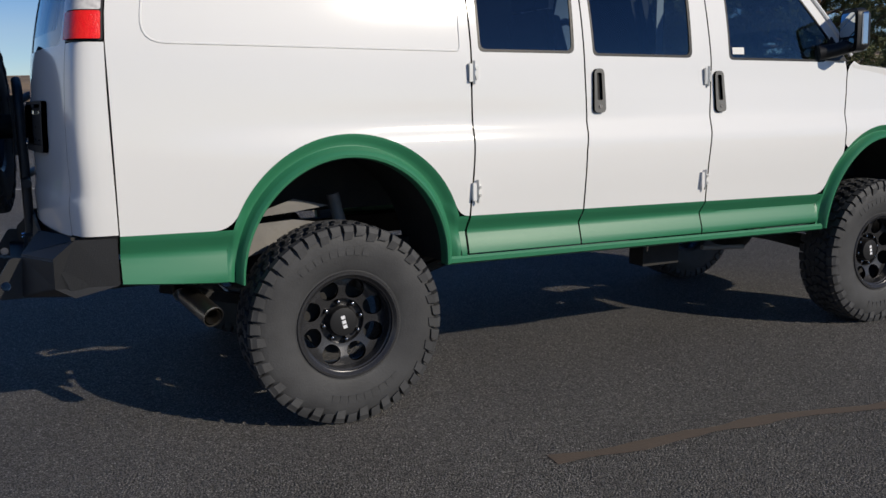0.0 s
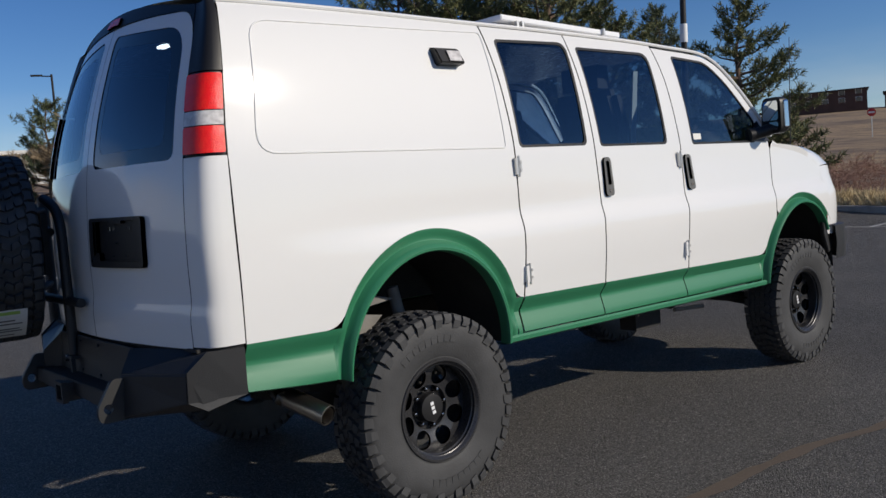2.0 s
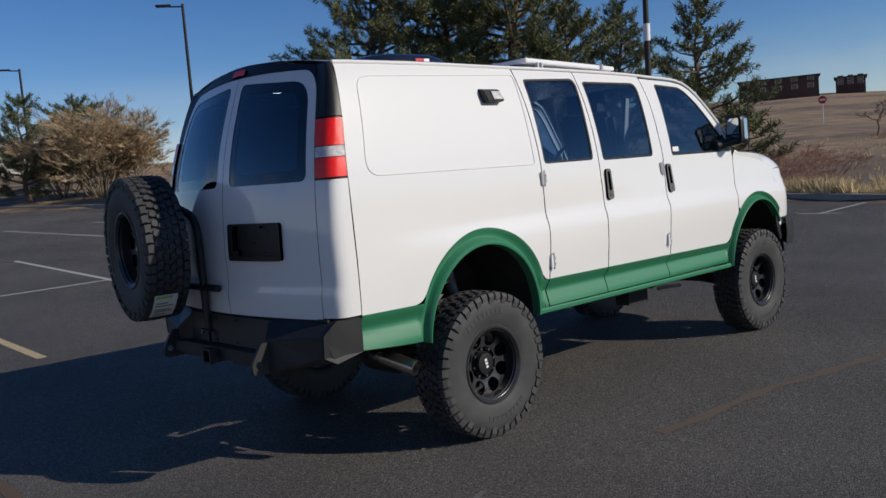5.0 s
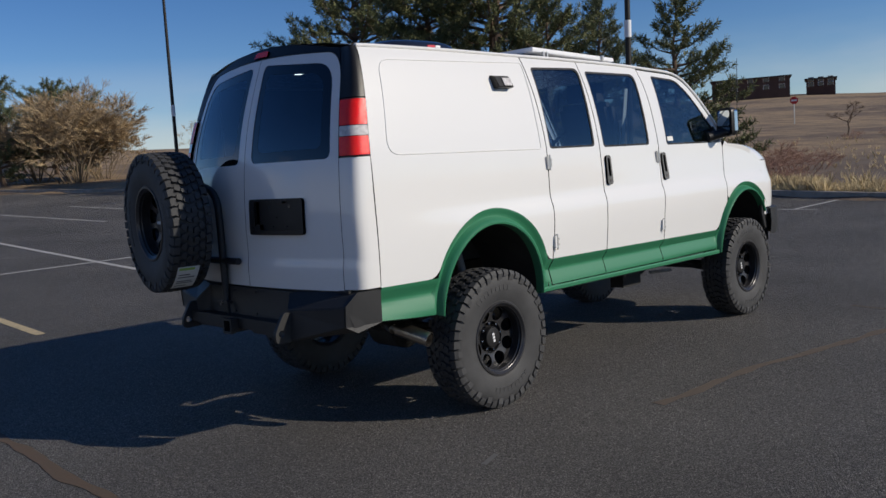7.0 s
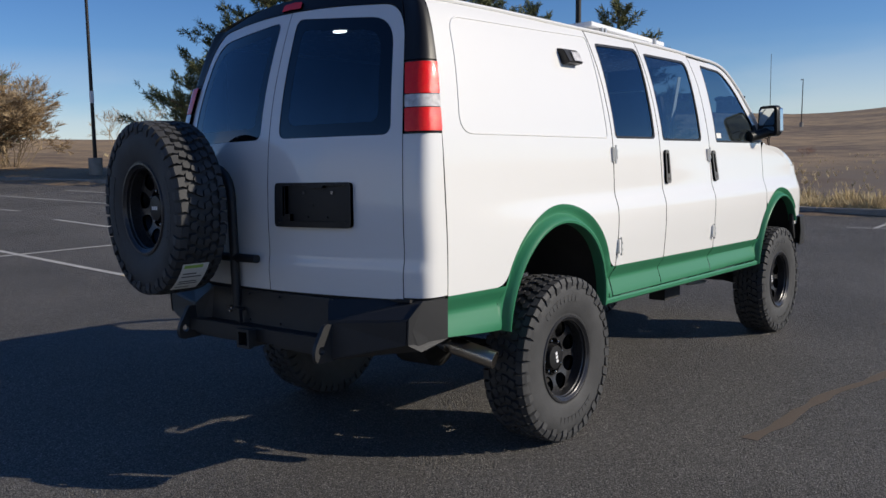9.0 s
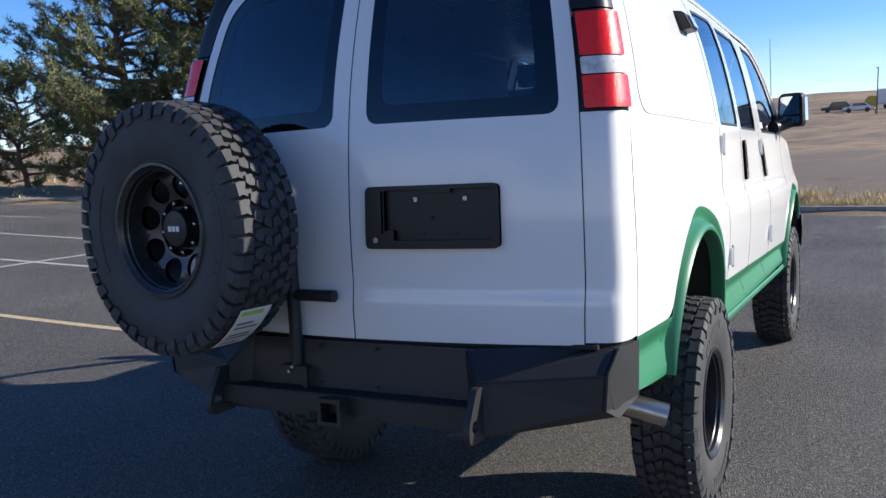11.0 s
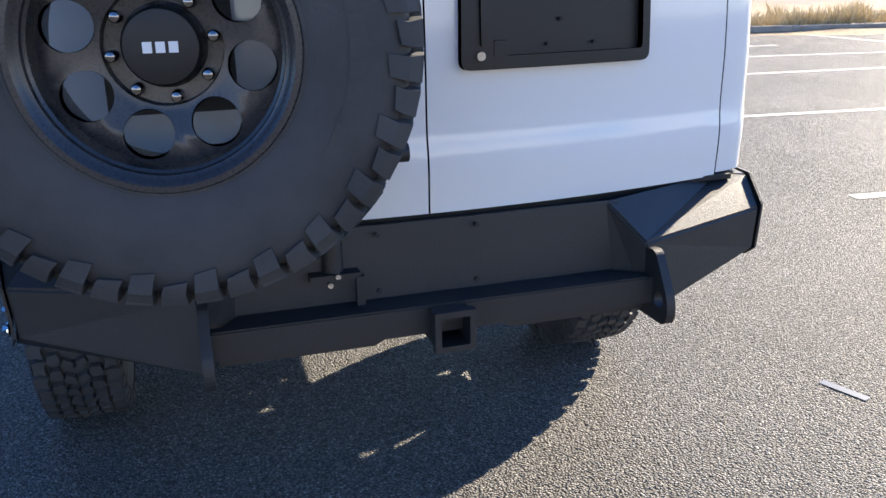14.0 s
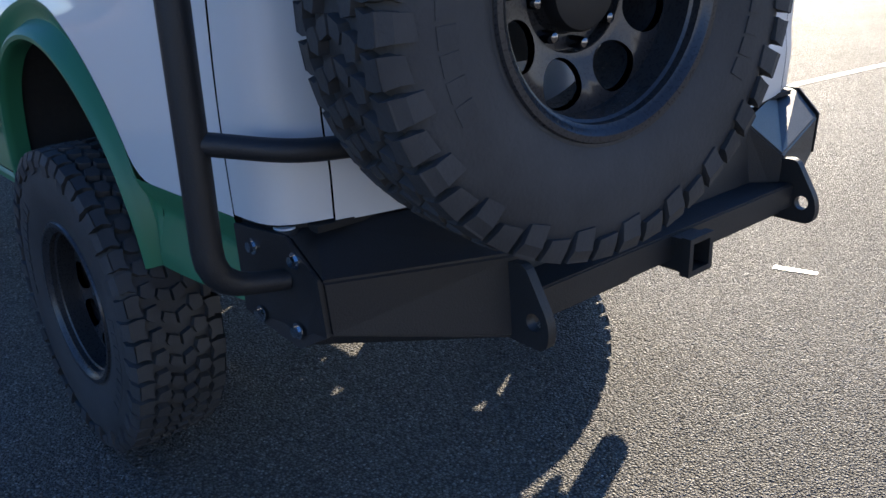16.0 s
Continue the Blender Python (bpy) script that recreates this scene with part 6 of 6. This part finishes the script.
pine(*polar(41.4, 35.0), 11.7, 7.6, 1, 0.10, peak=2.4)
pine(*polar(45.8, 36.5), 10.6, 7.4, 2, 0.08, peak=2.2)
pine(*polar(50.4, 36.0), 9.0, 8.6, 3, 0.05, peak=1.9)
pine(*polar(38.0, 33.5), 6.6, 6.2, 4, 0.06, peak=1.6)
pine(*polar(30.1, 34.0), 6.5, 4.6, 5, 0.05, peak=1.8)
pine(*polar(34.8, 48.0), 8.4, 4.6, 6, 0.10, mat=M_NEEDLE_B)
pine(*polar(27.6, 31.5), 2.0, 2.4, 7, 0.05)
pine(*polar(55.6, 41.0), 4.6, 6.5, 8, 0.05, peak=1.6)
pine(*polar(72.1, 47.0), 5.0, 4.2, 9, 0.05, mat=M_NEEDLE_B, peak=1.6, label="dark low pine beside a leafless bush")
pine(*polar(69.0, 54.0), 5.0, 5.6, 10, 0.05, mat=M_NEEDLE_B, peak=2.6, label="dark pine behind a leafless bush")


def bare(name, x, y, h, width, seed, mat, stems=1, deep=5, label="leafless tree", cat="tree", group="", tips=6, limb=None):
    """A leafless tree or shrub: forking tapered limbs down to twigs."""
    rng = random.Random(seed)
    z = max(ground_z(x, y), lot_z(x, y)) - 0.05
    t = thing(name, label, cat, group, at=(x, y, z))
    bm, tw = bmesh.new(), bmesh.new()
    thin = 0.0022 * h ** 0.8

    def grow(p, d, L, r, n):
        q = p + d * L * 0.5 + Vector((rng.gauss(0, 1), rng.gauss(0, 1), rng.gauss(0, 0.5))) * L * 0.07
        e = p + d * L
        tube(bm if n > 2 else tw, [p, q, e], [max(r, thin), max(r * 0.8, thin), max(r * 0.6, thin * 0.6)], 6 if n > 2 else 3, False)
        if n == 0:
            return
        for _ in range(rng.choice((2, 3, 3)) if n > 1 else tips):
            s = width / h
            k = (d + Vector((rng.gauss(0, 1) * s, rng.gauss(0, 1) * s, rng.gauss(0.15, 0.35))) * 0.62).normalized()
            grow(p.lerp(e, rng.uniform(0.45, 1.0)), k, L * rng.uniform(0.58, 0.82), r * 0.55, n - 1)
    for i in range(stems):
        g = rng.random() * 6.28
        sp = 0.0 if stems == 1 else rng.uniform(0.15, 0.9) * width / h
        d = Vector((math.cos(g) * sp, math.sin(g) * sp, 1)).normalized()
        grow(Vector((x, y, z)) + Vector((math.cos(g), math.sin(g), 0)) * (0.0 if stems == 1 else rng.random() * width * 0.12), d, h * 0.30, (0.016 if stems == 1 else 0.0055) * h, deep)
    part("trunk", bm, limb or mat, t, "bare limbs", smooth=True)
    tagged(part("twig_mass", tw, mat, t, "fine bare twigs"), kind="stuff")
    return t


bare("bare_bush", *polar(68.0, 46.0), 6.2, 6.6, 21, M_TWIG, 28, 5, "wide leafless tan bush at the edge of the car park", "bush", tips=12, limb=M_LIMB)
bare("bare_bush", *polar(66.4, 47.0), 4.6, 4.8, 22, M_TWIG, 16, 5, "wide leafless tan bush at the edge of the car park", "bush", tips=12, limb=M_LIMB)
bare("bare_bush", *polar(70.2, 48.0), 5.0, 4.8, 27, M_TWIG, 16, 5, "wide leafless tan bush at the edge of the car park", "bush", tips=12, limb=M_LIMB)
bare("bare_tree", *polar(69.9, 62.0), 8.0, 5.5, 28, M_TWIG, 1, 6, "pale leafless tree behind the bushes")
bare("bare_tree", *polar(66.6, 62.0), 7.8, 5.5, 29, M_TWIG, 1, 6, "pale leafless tree behind the bushes")
bare("bare_tree", *polar(20.3, 62.0), 3.6, 3.4, 23, M_BARK, 1, 5, "small leafless tree on the hillside")
for i, (az, d, h) in enumerate(((64.6, 75, 5.0), (60.5, 80, 5.5), (58.5, 95, 6), (70.0, 48, 1.4), (67.0, 46, 1.3), (73.5, 60, 5.0))):
    bare("bare_tree" if h > 2 else "bare_bush", *polar(az, d), h, h * 0.9, 40 + i, M_TWIG, 3, 4, "leafless pale tree in the distance" if h > 2 else "low leafless tan bush by the kerb", "tree" if h > 2 else "bush")
for i, (az, d, h) in enumerate(((26.3, 29, 2.0), (25.0, 28, 1.8), (23.9, 29.5, 2.1), (22.8, 31, 1.9), (21.8, 33, 1.6), (27.4, 29, 1.9), (24.4, 33, 2.2), (25.6, 32, 2.1), (23.2, 27, 1.3), (26.8, 33, 2.0), (28.2, 30, 1.6), (20.0, 58, 1.2), (18.2, 62, 1.2))):
    bare("red_shrub", *polar(az, d), h, h * 1.9, 60 + i, M_TWIG_RED, 10, 3, "low leafless reddish shrub in dry grass", "shrub", "shrubs beyond the kerb")
for i, (az, d, h) in enumerate(((50.8, 35, 1.0), (47.5, 34, 0.9), (52.5, 37, 1.2))):
    bare("red_shrub", *polar(az, d), h, h * 1.9, 80 + i, M_TWIG_RED, 8, 3, "low leafless reddish shrub under the pines", "shrub", "shrubs under the pines")

# dry grass beyond the kerb
rng = random.Random(5)
spots = []
while len(spots) < 5200:
    y = rng.uniform(-16, 9)
    x = kerb_x(y) + 0.25 + abs(rng.gauss(0, 1.1))
    if noise.noise((x * 0.5, y * 0.5, 2)) > rng.uniform(-0.5, 0.35):
        spots.append((Vector((x, y, ground_z(x, y) - 0.02)), Vector((rng.gauss(0, 0.15), rng.gauss(0, 0.15), 1)), rng.uniform(0.5, 1.25) * (1.3 if noise.noise((x * 0.9, y * 0.9, 9)) > 0.15 else 0.8)))
tagged(blades("dry_grass", spots, M_STRAW, None, rng, 9, 0.31, 0.007, 2.0), "tufts of dry straw-coloured grass along the kerb", "grass", kind="stuff")
spots = []
while len(spots) < 900:
    az, d = rng.uniform(14, 62), rng.uniform(24, 60)
    x, y = polar(az, d)
    if beyond(x, y) > 0.4 and noise.noise((x * 0.3, y * 0.3, 4)) > rng.uniform(-0.4, 0.4):
        spots.append((Vector((x, y, ground_z(x, y) - 0.02)), Vector((0, 0, 1)), rng.uniform(0.4, 1.1)))
tagged(blades("field_grass", spots, M_STRAW, None, rng, 7, 0.26, 0.009, 1.8), "sparse dry grass on the field", "grass", kind="stuff")

# ---- buildings and small things far off ----
M_BRICK = material("dark_brick", (0.085, 0.050, 0.042), 0.9, spots=0.5, spot_scale=0.6, bump=0.3, bump_scale=8)
M_TANBRICK = material("tan_brick", (0.24, 0.165, 0.12), 0.9, spots=0.5, spot_scale=0.6, bump=0.3, bump_scale=8)
M_ROOF = material("dark_roof", (0.055, 0.05, 0.05), 0.9, spots=0.4, spot_scale=0.5)
M_TANROOF = material("tan_roof", (0.36, 0.29, 0.21), 0.9, spots=0.4, spot_scale=0.3)
M_PANE = material("far_pane", (0.02, 0.025, 0.03), 0.1)
M_FARWHITE = material("far_white", (0.70, 0.69, 0.66), 0.7, spots=0.2, spot_scale=0.5)


def building(name, label, az0, az1, d, h, wall, roof_mat, depth=14, storeys=2, eye=(-3.6, -4.4), lift=0.0, pitch=0.0):
    a, b = Vector((*polar(az0, d, eye), 0)), Vector((*polar(az1, d, eye), 0))
    w = (b - a)
    L = w.length
    w.normalize()
    back = Vector((w.y, -w.x, 0))
    if back.dot((a + b) / 2) < 0:
        back = -back
    z = lift or min(ground_z(*a.to_2d()), ground_z(*b.to_2d()))
    t = thing(name, label, "building", at=(a.x, a.y, z))
    up = Vector((0, 0, 1))
    o = a + up * (z - 3)
    bm = bmesh.new()
    prism(bm, [o, o + w * L, o + w * L + back * depth, o + back * depth], up * (h + 3))
    part("wall", bm, wall, t)
    o = a + up * (z + h)
    bm = bmesh.new()
    e = 0.5
    c = [o - w * e - back * e, o + w * (L + e) - back * e, o + w * (L + e) + back * (depth + e), o - w * e + back * (depth + e)]
    if pitch:
        lo = [bm.verts.new(p) for p in c]
        hi = [bm.verts.new(p + up * pitch) for p in (o + w * 4 + back * depth * 0.5, o + w * (L - 4) + back * depth * 0.5)]
        for f in ((lo[0], lo[1], hi[1], hi[0]), (lo[2], lo[3], hi[0], hi[1]), (lo[1], lo[2], hi[1]), (lo[3], lo[0], hi[0]), (lo[3], lo[2], lo[1], lo[0])):
            bm.faces.new(f)
    else:
        prism(bm, c, up * 0.35)
    part("roof", bm, roof_mat, t)
    n = max(3, int(L / 4.2))
    for s in range(storeys):
        for k in range(n):
            p = a + w * (L * (k + 0.5) / n) - back * 0.05 + up * (z + 0.9 + s * h / storeys)
            q = part("window", prism(bmesh.new(), [p - w * 0.8, p + w * 0.8, p + w * 0.8 + up * 1.3, p - w * 0.8 + up * 1.3], -back * 0.04), M_FARWHITE, t, "pale window frame")
            part("pane", prism(bmesh.new(), [p - w * 0.7 - back * 0.05, p + w * 0.7 - back * 0.05, p + w * 0.7 + up * 1.2 - back * 0.05, p - w * 0.7 + up * 1.2 - back * 0.05], -back * 0.02), M_PANE, q, "dark pane")
    return t, a, w, back, z, L


building("apartment_block", "dark brick two-storey building on the hill", 23.4, 27.9, 270, 4.2, M_BRICK, M_ROOF, lift=15.0)
building("apartment_block", "dark brick two-storey building on the hill", 20.9, 22.5, 290, 3.0, M_BRICK, M_ROOF, lift=15.8)
building("warehouse", "long low tan-roofed brick building", -22.0, -3.6, 150, 2.7, M_TANBRICK, M_TANROOF, 30, 1, (-3.5, -0.9), 0.0, 2.2)
building("white_shed", "white low building far off beyond the bushes", 71.5, 78.0, 95, 3.0, M_FARWHITE, M_FARWHITE, 10, 1)


def stop_sign(az, d):
    x, y = polar(az, d)
    z = ground_z(x, y)
    t = thing("stop_sign", "red octagonal road sign on a post", "sign", at=(x, y, z))
    part("post", tube(bmesh.new(), [(x, y, z), (x, y, z + 2.6)], 0.04, 8), M_ALU, t)
    w = Vector((-math.sin(radians(az)), math.cos(radians(az)), 0))
    c = Vector((x, y, z + 2.35)) - Vector((math.cos(radians(az)), math.sin(radians(az)), 0)) * 0.06
    o = [c + w * 0.40 * math.cos(a) + Vector((0, 0, 0.40 * math.sin(a))) for a in (math.pi / 8 + k * math.pi / 4 for k in range(8))]
    f = part("face", prism(bmesh.new(), o, Vector((math.cos(radians(az)), math.sin(radians(az)), 0)) * 0.02), material("sign_red", (0.50, 0.02, 0.02), 0.5), t, "red octagon")
    part("legend", prism(bmesh.new(), [c + w * a + Vector((0, 0, b)) - Vector((math.cos(radians(az)), math.sin(radians(az)), 0)) * 0.01 for a, b in ((-0.26, -0.09), (0.26, -0.09), (0.26, 0.09), (-0.26, 0.09))], Vector((0.002, 0, 0))), M_FARWHITE, f, "white bar")


stop_sign(23.2, 95)


def far_vehicle(name, label, cat, az, d, L, H, body, cab=None):
    eye = (-3.55, -1.2)
    x, y = polar(az, d, eye)
    z = ground_z(x, y)
    t = thing(name, label, cat, at=(x, y, z))
    w = Vector((-math.sin(radians(az)), math.cos(radians(az)), 0))
    f = Vector((w.y, -w.x, 0))
    o = Vector((x, y, z))
    up = Vector((0, 0, 1))
    if cab is None:
        out = [(0, 0.4), (L, 0.4), (L, 0.9), (L * 0.78, 1.0), (L * 0.66, H), (L * 0.25, H), (L * 0.1, 1.0), (0, 0.9)]
    else:
        out = [(0, 0.9), (L, 0.9), (L, H), (0, H)]
    part("body", prism(bmesh.new(), [o + w * (a - L / 2) + up * b for a, b in out], f * 1.9), body, t, bevel=0.05)
    if cab is not None:
        part("cab", prism(bmesh.new(), [o + w * (a + L / 2 + 0.1) + up * b for a, b in ((0, 0.5), (1.9, 0.5), (1.9, 1.5), (1.3, 2.3), (0, 2.3))], f * 1.9), cab, t, bevel=0.05)
    else:
        part("side_window", prism(bmesh.new(), [o + w * (a - L / 2) + up * b - f * 0.02 for a, b in ((L * 0.2, 1.05), (L * 0.72, 1.05), (L * 0.63, H - 0.1), (L * 0.28, H - 0.1))], f * 0.02), M_PANE, t, "dark side window")
    for a in (0.2, 0.8):
        c = o + w * (L * (a - 0.5)) + up * 0.38 - f * 0.02
        part("wheel", tube(bmesh.new(), [c, c + f * 0.25], 0.38, 14), M_RUBBER, t)


far_vehicle("box_truck", "white box truck parked far off", "truck", 0.2, 170, 6.5, 3.4, M_FARWHITE, material("cab_yellow", (0.45, 0.32, 0.04), 0.5))
far_vehicle("pickup", "dark pickup parked far off", "car", 3.4, 165, 5.2, 1.8, material("dark_car", (0.05, 0.045, 0.045), 0.3))
far_vehicle("parked_car", "white car parked far off", "car", 2.3, 160, 4.6, 1.6, M_FARWHITE)
